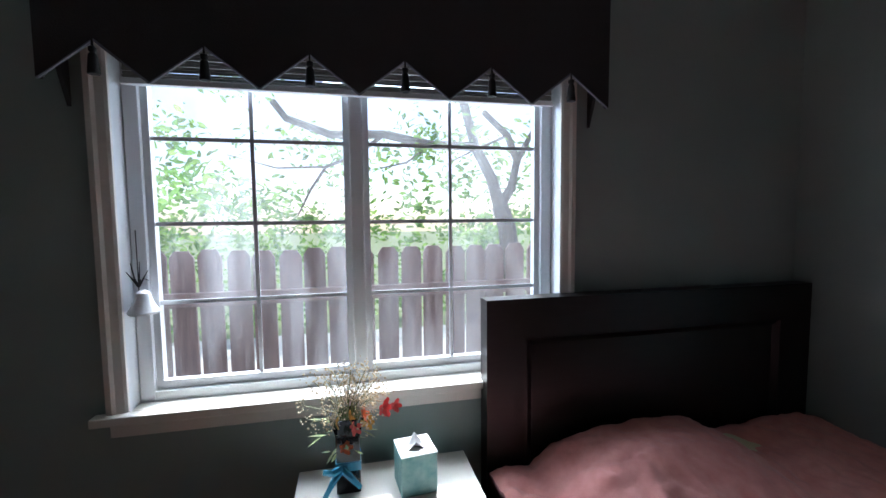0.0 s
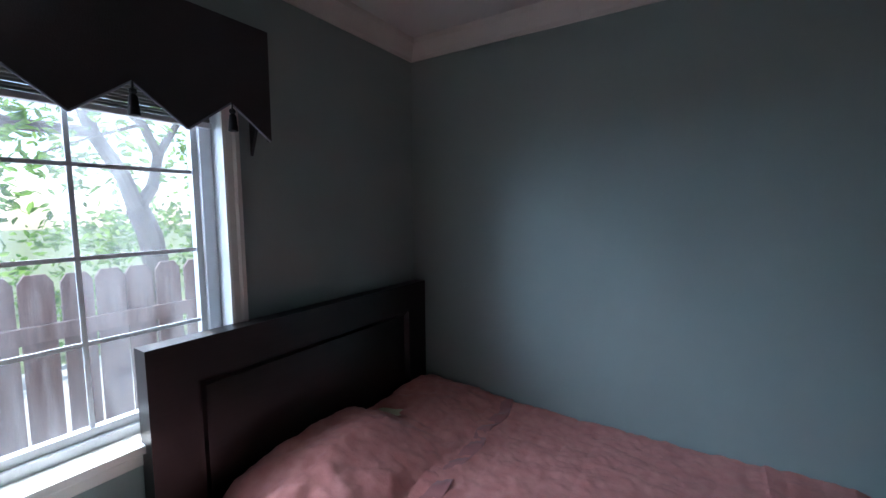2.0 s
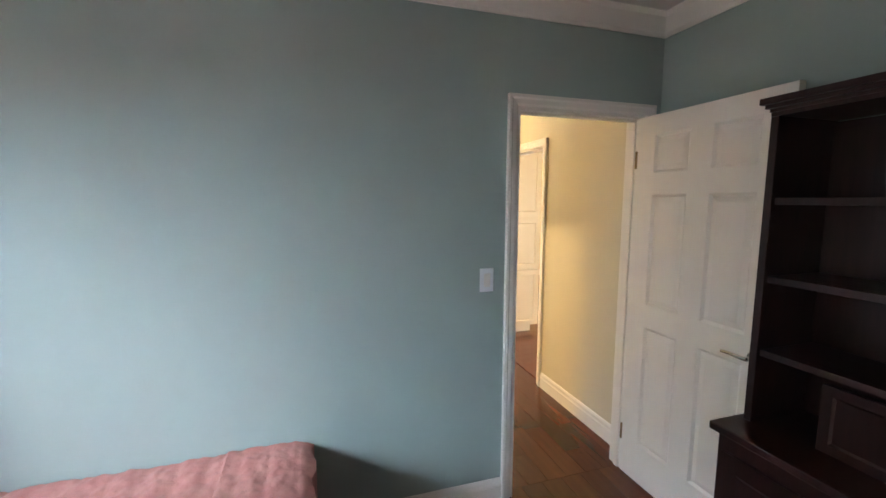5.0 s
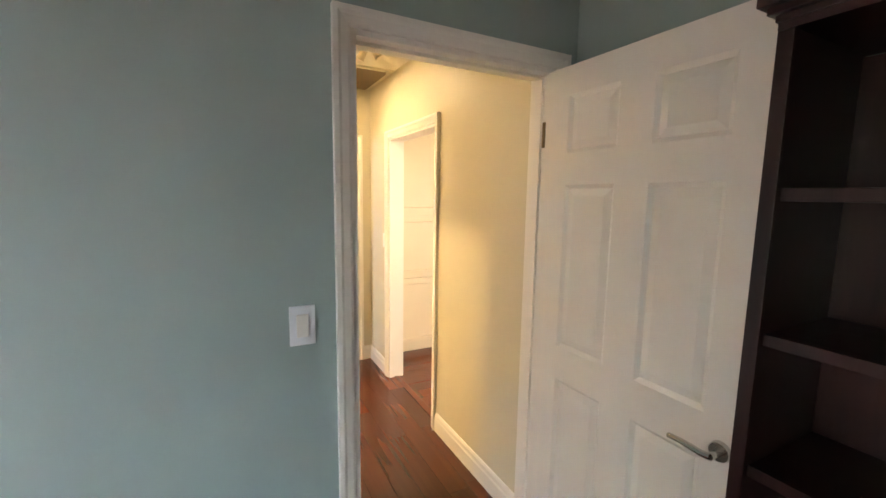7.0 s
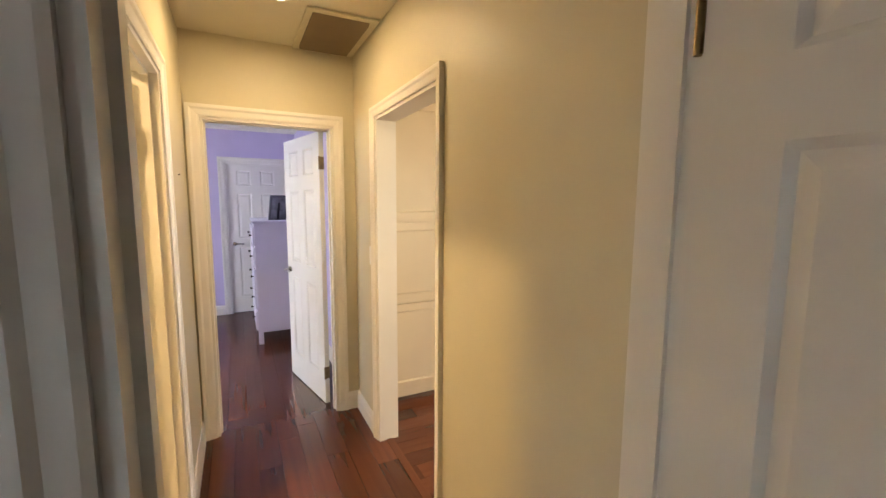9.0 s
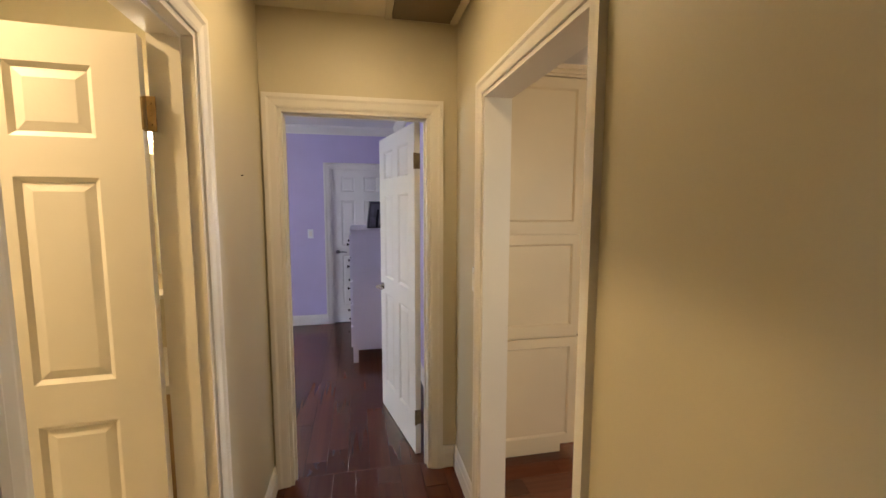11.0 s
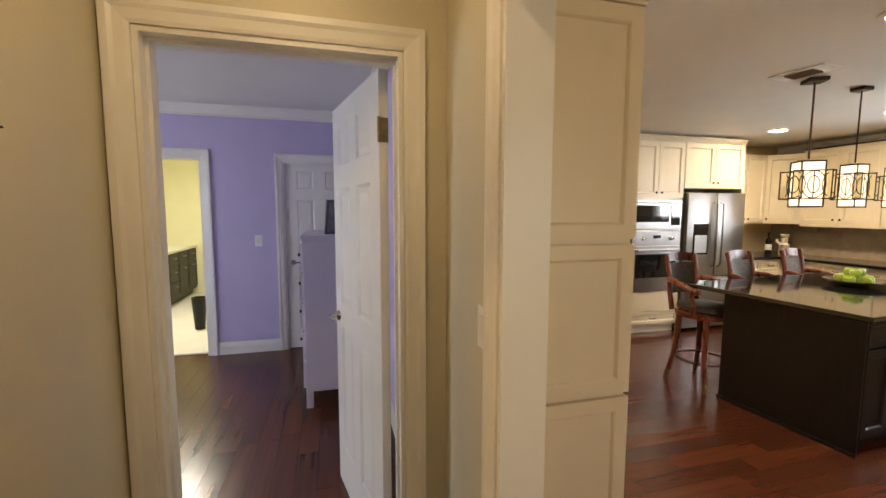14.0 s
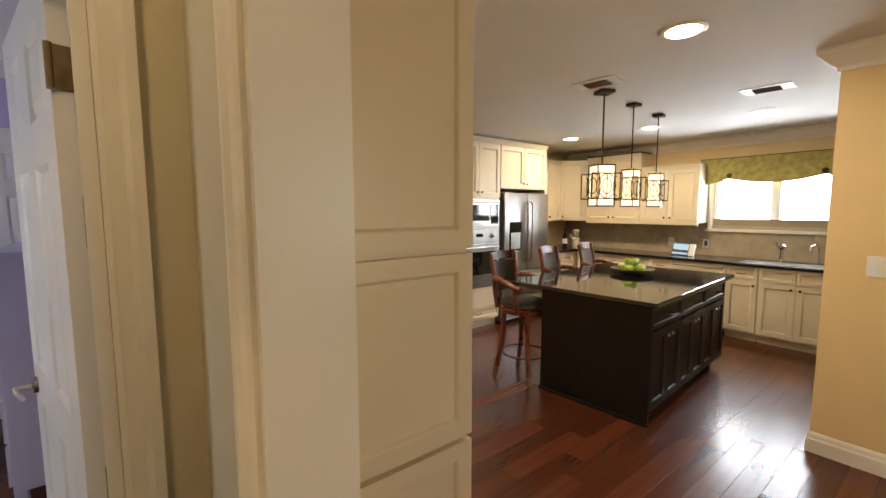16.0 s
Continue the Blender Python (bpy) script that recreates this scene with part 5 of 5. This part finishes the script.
# taps and the sink rim
_b = tube(bmesh.new(), [(4.88, -8.50, 0.912), (4.88, -8.50, 1.06), (4.87, -8.47, 1.12), (4.84, -8.38, 1.13), (4.82, -8.32, 1.10)], 0.014, 10)
cyl(_b, (4.88, -8.50, 0.912), (4.88, -8.50, 0.94), 0.028, 0.022)
tube(_b, [(4.88, -8.50, 1.05), (4.92, -8.46, 1.11), (4.925, -8.45, 1.15)], 0.008, 8)
solid("kitchen_tap", _b, CHROME, "chrome pull-out kitchen tap behind the sink", "tap", "", True)
_b = tube(bmesh.new(), [(4.56, -8.52, 0.912), (4.56, -8.52, 1.08), (4.58, -8.48, 1.14), (4.61, -8.42, 1.12), (4.615, -8.40, 1.07)], 0.008, 8)
solid("filter_tap", _b, CHROME, "slim chrome gooseneck tap by the sink", "tap", "", True)
_sk = thing("kitchen_sink", "undermount steel sink in the dark worktop", "sink")
part("rim", boxes((4.42, 5.18, -8.44, -8.43, 0.9125, 0.918), (4.42, 5.18, -8.14, -8.13, 0.9125, 0.918), (4.42, 4.43, -8.4295, -8.1405, 0.9125, 0.918), (5.17, 5.18, -8.4295, -8.1405, 0.9125, 0.918)), STEEL, _sk)
part("basin", boxes((4.432, 5.168, -8.428, -8.142, 0.9125, 0.9145)), GREY, _sk)

# tablet, outlets, bottle, figurine
_tp = thing("tablet", "tablet with a lit screen in a white stand on the worktop", "tablet", pose(5.93, -8.36, 0.913, -16, 0, 168))
part("case", boxes((-0.12, 0.12, 0, 0.012, 0, 0.17), bevel=0.004), GREY, _tp)
part("screen", boxes((-0.105, 0.105, -0.002, -0.0003, 0.015, 0.155)), glow("lit_blue_screen", (0.30, 0.45, 0.62), 0.4), _tp, "lit screen with a landscape picture")
part("picture_bar", boxes((-0.105, 0.105, -0.0035, -0.0021, 0.04, 0.075)), mat("dark_screen_band", (0.05, 0.07, 0.09), 0.4), _tp)
part("stand", boxes((0.125, 0.19, -0.02, 0.02, 0, 0.16), bevel=0.006), PORC, _tp, "white speaker dock")
for _x in (6.16, 5.72):
    _ol = thing("wall_outlet", "white wall outlet plate on the backsplash", "outlet", pose(_x, -8.657, 1.07, 0, 0, 180))
    part("plate", boxes((-0.04, 0.04, -0.006, 0, -0.06, 0.06), bevel=0.002), VINYL, _ol)
    part("socket", boxes((-0.017, 0.017, -0.008, -0.0062, -0.035, 0.035)), GREY if _x < 6 else WHITE, _ol)
_bt = thing("wine_bottle", "dark wine bottle with a pale label", "bottle", pose(7.62, -8.20, 0.9125))
part("glass", lathe(bmesh.new(), ((0.036, 0), (0.038, 0.01), (0.038, 0.19), (0.014, 0.235), (0.014, 0.30), (0.016, 0.31)), (0, 0, 0), 20), BLACKGLASS, _bt, "", True)
part("label", lathe(bmesh.new(), ((0.0385, 0.06), (0.0386, 0.061), (0.0386, 0.14), (0.0385, 0.141)), (0, 0, 0), 20), PAPER, _bt, "pale paper label", True)
_b = lathe(bmesh.new(), ((0.06, 0), (0.065, 0.02), (0.055, 0.10), (0.06, 0.14), (0.03, 0.165), (0.035, 0.19), (0.04, 0.21), (0.03, 0.235), (0.045, 0.25), (0.05, 0.28), (0.03, 0.29)), (7.50, -8.33, 0.9125), 20)
tube(_b, [(7.545, -8.33, 1.05), (7.58, -8.29, 1.09), (7.56, -8.27, 1.12)], 0.018, 8)
solid("chef_figurine", _b, mat("ivory_ceramic", (0.62, 0.56, 0.42), 0.35, vary=0.2, scale=18), "ivory ceramic chef figurine on the worktop", "figurine", "", True)

# ---- island ----
IM = pose(4.80, -5.235, 0, 0, 0, 3.6)
_is = thing("kitchen_island", "black-brown kitchen island with drawers and doors", "island", IM)
L = 1.85
part("body", boxes((0.08, 0.93, -L + 0.04, -0.10, 0.09, 0.868)), BLACKWOOD, _is)
part("plinth", boxes((0.14, 0.93, -L + 0.06, -0.10, 0, 0.0895)), BLACKWOOD, _is)
part("end_panel", boxes((0.06, 0.95, -0.0995, -0.08, 0.0, 0.868), bevel=0.002), BLACKWOOD, _is)
part("shoe_moulding", boxes((0.05, 0.96, -0.0795, -0.065, 0.0, 0.022), bevel=0.004), BLACKWOOD, _is)
_w = (L - 0.14) / 3
for _i in range(3):
    _y = -0.105 - _i * _w
    front(_is, "drawer", _w - 0.008, 0.165, pose(0.059, _y, 0.69, 0, 0, WEST), BLACKWOOD, None, True, 0.03)
    for _k in range(2):
        front(_is, "cabinet_door", _w / 2 - 0.006, 0.57, pose(0.059, _y - _k * _w / 2, 0.105, 0, 0, WEST), BLACKWOOD, (_w / 2 - 0.045 if _k == 0 else 0.035, 0.51))
solid("island_worktop", boxes((0, 1.26, -L, 0, 0.8685, 0.905), bevel=0.008), GRANITE, "polished black granite worktop of the island", "worktop", m=IM)

# fruit bowl
_fb = thing("fruit_bowl", "shallow dark dish on the island worktop", "bowl", pose(5.57, -6.40, 0.9055))
part("dish", lathe(bmesh.new(), ((0.07, 0), (0.08, 0.004), (0.17, 0.035), (0.20, 0.045), (0.198, 0.05), (0.16, 0.042), (0.07, 0.014)), (0, 0, 0), 32), BRONZE, _fb, "", True)
APPLE = mat("green_apple_skin", (0.30, 0.42, 0.045), 0.3, vary=0.25, scale=14, rand=0.18)
_ap = mesh_of(lathe(bmesh.new(), ((0.006, 0.056), (0.014, 0.064), (0.026, 0.068), (0.037, 0.058), (0.040, 0.040), (0.034, 0.018), (0.022, 0.004), (0.010, 0.002), (0.004, 0.006)), (0, 0, 0), 18), "apple", APPLE, True)
random.seed(7)
for _i, (_dx, _dy, _dz) in enumerate([(0.085 * math.cos(a), 0.085 * math.sin(a), 0.020) for a in np.linspace(0, 5.4, 7)] + [(0, 0, 0.015)] + [(0.045 * math.cos(a), 0.045 * math.sin(a), 0.075) for a in (0.4, 2.4, 4.5)]):
    _o = new("apple", _ap)
    _o.matrix_basis = pose(5.57 + _dx * 1.05, -6.40 + _dy * 1.05, 0.9055 + _dz, random.uniform(-25, 25), random.uniform(-25, 25), random.uniform(0, 360))
    tagged(_o, "glossy green apple piled in the dark dish", "apple", "apples in the dish")

# bar stools: seat faces the island (local -x)
STOOLWOOD = mat("red_brown_stool_wood", (0.13, 0.032, 0.014), 0.28, vary=0.3, scale=6, stretch=(5, 5, 1))
LEATHER = mat("dark_brown_leather", (0.030, 0.022, 0.018), 0.45, vary=0.2, scale=16, bump=0.3, bscale=90)
WEAVE = mat("grey_brown_upholstery", (0.11, 0.085, 0.07), 0.7, vary=0.25, scale=30, bump=0.3, bscale=120)
_st = thing("bar_stool", "red-brown wooden bar stool with leather seat and padded back", "stool", pose(6.03, -5.36, 0, 0, 0, 4), "stools at the island")
part("seat_frame", lathe(bmesh.new(), ((0.19, 0.60), (0.22, 0.605), (0.225, 0.64), (0.20, 0.655)), (0, 0, 0), 28), STOOLWOOD, _st, "", True)
part("seat_cushion", lathe(bmesh.new(), ((0.19, 0.656), (0.215, 0.67), (0.21, 0.70), (0.15, 0.72), (0.02, 0.725)), (0, 0, 0), 28), LEATHER, _st, "dark leather seat cushion", True)
for _sx, _sy in ((1, 1), (1, -1), (-1, 1), (-1, -1)):
    _b = tube(bmesh.new(), [(0.13 * _sx, 0.13 * _sy, 0.60), (0.135 * _sx, 0.135 * _sy, 0.45), (0.15 * _sx, 0.15 * _sy, 0.25), (0.185 * _sx, 0.17 * _sy, 0.06)], 0.027, 10, 0.019)
    _lg = part("leg", _b, STOOLWOOD, _st, "", True)
    part("foot_cap", tube(bmesh.new(), [(0.183 * _sx, 0.169 * _sy, 0.07), (0.192 * _sx, 0.176 * _sy, 0.03), (0.196 * _sx, 0.178 * _sy, 0.0)], 0.024, 10, 0.021), BRASS, _lg, "brass foot cap", True)
part("foot_ring", tube(bmesh.new(), [(0.20 * math.cos(a), 0.20 * math.sin(a), 0.22) for a in np.linspace(0, 6.2832, 33)], 0.010, 8), BRONZE, _st, "dark metal foot ring", True)
for _s in (1, -1):
    part("back_post", tube(bmesh.new(), [(0.19, 0.155 * _s, 0.63), (0.215, 0.16 * _s, 0.78), (0.225, 0.165 * _s, 0.95), (0.265, 0.17 * _s, 1.12)], 0.023, 10, 0.020), STOOLWOOD, _st, "", True)
    part("arm", tube(bmesh.new(), [(0.22, 0.17 * _s, 0.90), (0.14, 0.215 * _s, 0.905), (0.0, 0.235 * _s, 0.87), (-0.09, 0.235 * _s, 0.845), (-0.13, 0.225 * _s, 0.85)], 0.024, 10, 0.028), STOOLWOOD, _st, "curved wooden arm", True)
    part("arm_post", tube(bmesh.new(), [(-0.06, 0.20 * _s, 0.63), (-0.085, 0.225 * _s, 0.72), (-0.06, 0.235 * _s, 0.80), (-0.07, 0.235 * _s, 0.85)], 0.019, 10, 0.017), STOOLWOOD, _st, "", True)
_b = sheet(bmesh.new(), 10, 4, lambda u, v: Vector((0.252 + 0.018 * v - 0.03 * math.sin(math.pi * u) * -1, (u - 0.5) * 0.35, 1.05 + 0.075 * v + 0.012 * math.sin(math.pi * u))), 0.0)
bmesh.ops.solidify(_b, geom=_b.faces[:], thickness=0.036)
part("top_rail", _b, STOOLWOOD, _st, "carved wooden top rail", True)
_b = sheet(bmesh.new(), 10, 8, lambda u, v: Vector((0.212 + 0.035 * v ** 2 + 0.028 * math.sin(math.pi * u), (u - 0.5) * 0.29, 0.77 + 0.275 * v)), 0.0)
bmesh.ops.solidify(_b, geom=_b.faces[:], thickness=0.04)
part("backrest", _b, WEAVE, _st, "padded grey-brown back", True)
for _i in (1, 2):
    copy_thing(_st, pose(6.03 + 0.04 * _i, -5.36 - 0.755 * _i, 0, 0, 0, 4 + 3 * _i))

# pendants
SHADE = glow("lit_cream_shade_glass", (1.0, 0.83, 0.56), 0.7)
AMBER = glow("lit_mosaic_glass", (0.80, 0.66, 0.38), 0.12)
_pd = thing("pendant_lamp", "bronze pendant lamp with lit cream glass and scrolled panels", "pendant lamp", pose(5.407, -5.528, CK, 0, 0, 60) @ Matrix.Diagonal((0.8, 0.8, 1, 1)), "pendants over the island")
part("canopy", boxes((-0.075, 0.075, -0.075, 0.075, -0.028, -0.001), bevel=0.006), BRONZE, _pd)
part("rod", cyl(bmesh.new(), (0, 0, -0.56), (0, 0, -0.028), 0.008, seg=10), BRONZE, _pd, "", True)
part("shade", boxes((-0.085, 0.085, -0.085, 0.085, -0.895, -0.575), bevel=0.003), SHADE, _pd, "lit cream glass shade")
_bars = [(-0.085, 0.085, -0.006, 0.006, -0.577, -0.568)]
for _z in (-0.897, -0.578):
    for _s in (1, -1):
        _bars += [(-0.092, 0.092, _s * 0.089 - 0.005, _s * 0.089 + 0.005, _z - 0.006, _z + 0.006), (_s * 0.089 - 0.005, _s * 0.089 + 0.005, -0.084, 0.084, _z - 0.006, _z + 0.006)]
for _sx in (1, -1):
    for _sy in (1, -1):
        _bars.append((_sx * 0.089 - 0.005, _sx * 0.089 + 0.005, _sy * 0.089 - 0.005, _sy * 0.089 + 0.005, -0.891, -0.584))
for _r in _bars:
    part("cage_bar", boxes(_r), BRONZE, _pd)
for _k in range(4):
    _b = bmesh.new()
    _y = -0.108
    for _r in ((-0.16, 0.16, -0.845, -0.837), (-0.16, 0.16, -0.648, -0.640), (-0.16, -0.152, -0.837, -0.648), (0.152, 0.16, -0.837, -0.648)):
        box(_b, _r[0], _r[1], _y - 0.004, _y + 0.004, _r[2], _r[3])
    for _cx in (-0.152, 0.152, 0.0):
        for _sg in (1, -1):
            if (_cx > 0 and _sg > 0) or (_cx < 0 and _sg < 0):
                continue
            for _rx, _rz in ((0.09, 0.095), (0.045, 0.06)):
                tube(_b, [(_cx + _sg * _rx * math.sin(a), _y, -0.742 + _rz * math.cos(a)) for a in np.linspace(0, 3.1416, 13)], 0.004, 5)
    cyl(_b, (0, _y, -0.84), (0, _y, -0.645), 0.004, seg=6)
    _sp = part("scroll_panel", _b, BRONZE, _pd, "scrolled bronze panel", False, pose(0, 0, 0, 0, 0, 90 * _k))
    for _s in (1, -1):
        part("mosaic_glass", boxes((min(_s * 0.092, _s * 0.150), max(_s * 0.092, _s * 0.150), -0.1065, -0.1035, -0.835, -0.65)), AMBER, _sp, "lit mosaic glass")
for _x, _y, _r in ((5.463, -6.098, 87), (5.518, -6.692, 100)):
    copy_thing(_pd, pose(_x, _y, CK, 0, 0, _r) @ Matrix.Diagonal((0.8, 0.8, 1, 1)))
for _x, _y, _r in ((5.33, -5.30, 8), (4.605, -6.46, 4)):
    _vg = thing("air_register", "white ceiling air register with dark slats", "vent", pose(_x, _y, CK, 0, 0, _r), "kitchen air registers")
    part("frame", boxes((-0.16, 0.16, -0.10, 0.10, -0.008, -0.001), bevel=0.002), VINYL, _vg)
    for _i in range(6):
        part("slat", box(bmesh.new(), -0.085, 0.085, -0.008, 0.008, -0.001, 0.001, m=pose(0, -0.05 + 0.02 * _i, -0.014, 40, 0, 0)), STEEL, _vg)

# ---- outside ----
PAVE = mat("pale_sunlit_concrete", (0.52, 0.50, 0.46), 0.85, vary=0.12, scale=3, bump=0.3, bscale=40)
solid("driveway", boxes((-9, 10, 2.9, 7.3, -0.549, -0.53)), PAVE, "pale concrete driveway behind the fence", "driveway", "structure")
_fe = thing("fence", "weathered cedar dog-ear picket fence outside the window", "fence")
FY = 2.72
_pk = mesh_of(prism(bmesh.new(), [(-0.069, 0), (0.069, 0), (0.069, 1.75), (0.040, 1.795), (-0.040, 1.795), (-0.069, 1.75)], 0.018, Matrix()), "picket", FENCE)
random.seed(11)
for _i in range(-24, 30):
    _o = new("picket", _pk)
    _o.parent, _o.matrix_basis = _fe, pose(0.158 * _i + random.uniform(-0.004, 0.004), FY, -0.53 + random.uniform(-0.012, 0.012), 0, random.uniform(-0.4, 0.4), 0)
for _z in (0.915, 0.02):
    part("rail", boxes((-4, 4.8, FY - 0.040, FY - 0.001, _z, _z + 0.088), bevel=0.003), FENCE, _fe)
LEAF = bpy.data.materials.new("backlit_leaf")
LEAF.use_nodes = True
_n, _l = LEAF.node_tree.nodes, LEAF.node_tree.links
_d, _t, _mx, _geo, _rp = _n.new("ShaderNodeBsdfDiffuse"), _n.new("ShaderNodeBsdfTranslucent"), _n.new("ShaderNodeMixShader"), _n.new("ShaderNodeNewGeometry"), _n.new("ShaderNodeValToRGB")
_rp.color_ramp.elements[0].color, _rp.color_ramp.elements[1].color = (0.075, 0.18, 0.03, 1), (0.29, 0.45, 0.10, 1)
_l.new(_geo.outputs["Random Per Island"], _rp.inputs["Fac"])
_l.new(_rp.outputs["Color"], _d.inputs["Color"]), _l.new(_rp.outputs["Color"], _t.inputs["Color"])
_mx.inputs["Fac"].default_value = 0.65
_l.new(_d.outputs[0], _mx.inputs[1]), _l.new(_t.outputs[0], _mx.inputs[2])
_l.new(_mx.outputs[0], _n["Material Output"].inputs["Surface"])


def leaves(centres, count, spread, size, rng):
    """Leaf blades scattered about the centres, as one mesh."""
    verts, faces = [], []
    for c in centres:
        for _ in range(count):
            p = Vector(c) + Vector((rng.gauss(0, spread), rng.gauss(0, spread), rng.gauss(0, spread * 0.7)))
            m = Euler((rng.uniform(-1.2, 1.2), rng.uniform(-1.2, 1.2), rng.uniform(0, 6.28))).to_matrix()
            s = size * rng.uniform(0.6, 1.3)
            k = len(verts)
            for q in ((0, -1, 0), (0.42, -0.25, 0.1), (0.30, 0.5, 0.08), (0, 1, -0.1), (-0.30, 0.5, 0.08), (-0.42, -0.25, 0.1)):
                verts.append(p + m @ (Vector(q) * s))
            faces += [(k, k + 1, k + 2, k + 3), (k, k + 3, k + 4, k + 5)]
    me = bpy.data.meshes.new("leaves")
    me.from_pydata(verts, [], faces)
    me.materials.append(LEAF)
    return me


def tree(name, label, limbs, crown, count, spread, size, seed):
    ob = thing(name, label, "tree")
    for i, (pts, r0, r1) in enumerate(limbs):
        part("trunk" if i == 0 else "limb", tube(bmesh.new(), pts, r0, 9, r1), BARK, ob, "", True)
    c = new("crown", leaves(crown, count, spread, size, random.Random(seed)))
    c.parent = ob
    return ob


_r = random.Random(3)
_cr = [(_r.uniform(-2.6, 3.4), _r.uniform(3.6, 5.6), _r.uniform(2.15, 4.4)) for _ in range(48)] + [(_r.uniform(-1.9, -0.9), _r.uniform(3.2, 3.9), _r.uniform(1.35, 2.4)) for _ in range(12)]
tree("garden_tree", "spreading garden tree with dark limbs beyond the fence",
     [([(2.30, 5.0, -0.6), (2.18, 5.0, 0.6), (2.08, 5.0, 1.35), (1.98, 5.0, 1.62)], 0.14, 0.11), ([(1.98, 5.0, 1.60), (1.86, 4.95, 1.95), (1.62, 4.9, 2.35), (1.45, 4.85, 2.9), (1.3, 4.8, 3.6)], 0.085, 0.04),
      ([(1.98, 5.0, 1.60), (2.14, 5.0, 1.85), (2.22, 5.0, 2.2), (2.05, 4.9, 2.5), (1.7, 4.8, 2.75)], 0.07, 0.035), ([(1.62, 4.9, 2.35), (1.0, 4.6, 2.30), (0.45, 4.4, 2.36), (-0.1, 4.2, 2.30), (-0.5, 4.1, 2.42), (-0.6, 4.0, 2.55)], 0.055, 0.03),
      ([(0.45, 4.4, 2.36), (0.15, 4.3, 2.12), (-0.15, 4.2, 1.98), (-0.3, 4.15, 1.75), (-0.42, 4.1, 1.5)], 0.024, 0.008), ([(1.0, 4.6, 2.3), (0.7, 4.5, 2.08), (0.4, 4.4, 2.0)], 0.018, 0.006),
      ([(2.22, 5.0, 2.2), (2.45, 5.0, 2.6), (2.6, 5.0, 3.2)], 0.045, 0.02), ([(-0.15, 4.2, 1.98), (-0.6, 4.1, 1.95), (-1.0, 4.0, 2.05)], 0.012, 0.004), ([(2.05, 4.9, 2.5), (1.6, 4.8, 2.3), (1.2, 4.7, 2.1)], 0.02, 0.006)],
     _cr, 36, 0.17, 0.052, 5)
_hd = new("hedge", leaves([(_r.uniform(-7, 8), _r.uniform(7.5, 8.6), _r.uniform(-0.5, 1.75) + 0.25 * math.sin(_i)) for _i in range(160)], 50, 0.20, 0.07, random.Random(8)))
tagged(_hd, "sunlit green hedge behind the fence", "hedge", kind="stuff")
_fw = new("far_trees", leaves([(_r.uniform(-14, 16), _r.uniform(13, 17), _r.uniform(0.5, 5.0)) for _i in range(110)], 34, 0.45, 0.16, random.Random(9)))
tagged(_fw, "distant green tree foliage", "trees", kind="stuff")


# ---- floor planks ----
def planks(name, x0, x1, y0, y1, along, w, seed, label, limit=300):
    ob = thing(name, label, "floor", kind="structure")
    rng = random.Random(seed)
    me = mesh_of(boxes((0, 1, 0.0006, w - 0.0006, -0.0135, 0.0), bevel=0.0012), "plank", FLOOR)
    a0, a1, b0, b1 = (x0, x1, y0, y1) if along == "x" else (y0, y1, x0, x1)
    made = 0
    b = b0
    while b < b1 - 0.005:
        ww = min(w, b1 - b)
        a = a0 - rng.uniform(0, 0.8)
        while a < a1:
            ln = rng.uniform(0.55, 1.35)
            s, e = max(a, a0), min(a + ln, a1)
            a += ln
            if e - s < 0.02:
                continue
            o = new("plank", me)
            o.parent = ob
            if along == "x":
                o.matrix_basis = Matrix.Translation((s, b, 0)) @ Matrix.Diagonal((e - s - 0.0012, ww / w, 1, 1))
            else:
                o.matrix_basis = Matrix.Translation((b + ww, s, 0)) @ pose(0, 0, 0, 0, 0, 90) @ Matrix.Diagonal((e - s - 0.0012, ww / w, 1, 1))
            made += 1
        b += w
    return made


planks("floor_bedroom", -1.6, 2.13, -2.615, 1.38, "x", 0.127, 1, "dark cherry plank floor of the bedroom")
planks("floor_hall", 2.13, 4.68, -2.66, -1.53, "x", 0.127, 2, "dark cherry plank floor of the hall")
planks("floor_lilac", 4.68, 7.94, -2.615, 1.80, "x", 0.127, 3, "dark cherry plank floor of the lilac room")
planks("floor_kitchen", 3.4, 7.95, -8.2, -2.695, "y", 0.127, 4, "red-brown cherry plank floor of the kitchen")
planks("floor_dining", 1.0, 3.4, -8.2, -2.735, "y", 0.127, 5, "red-brown cherry plank floor of the dining space")
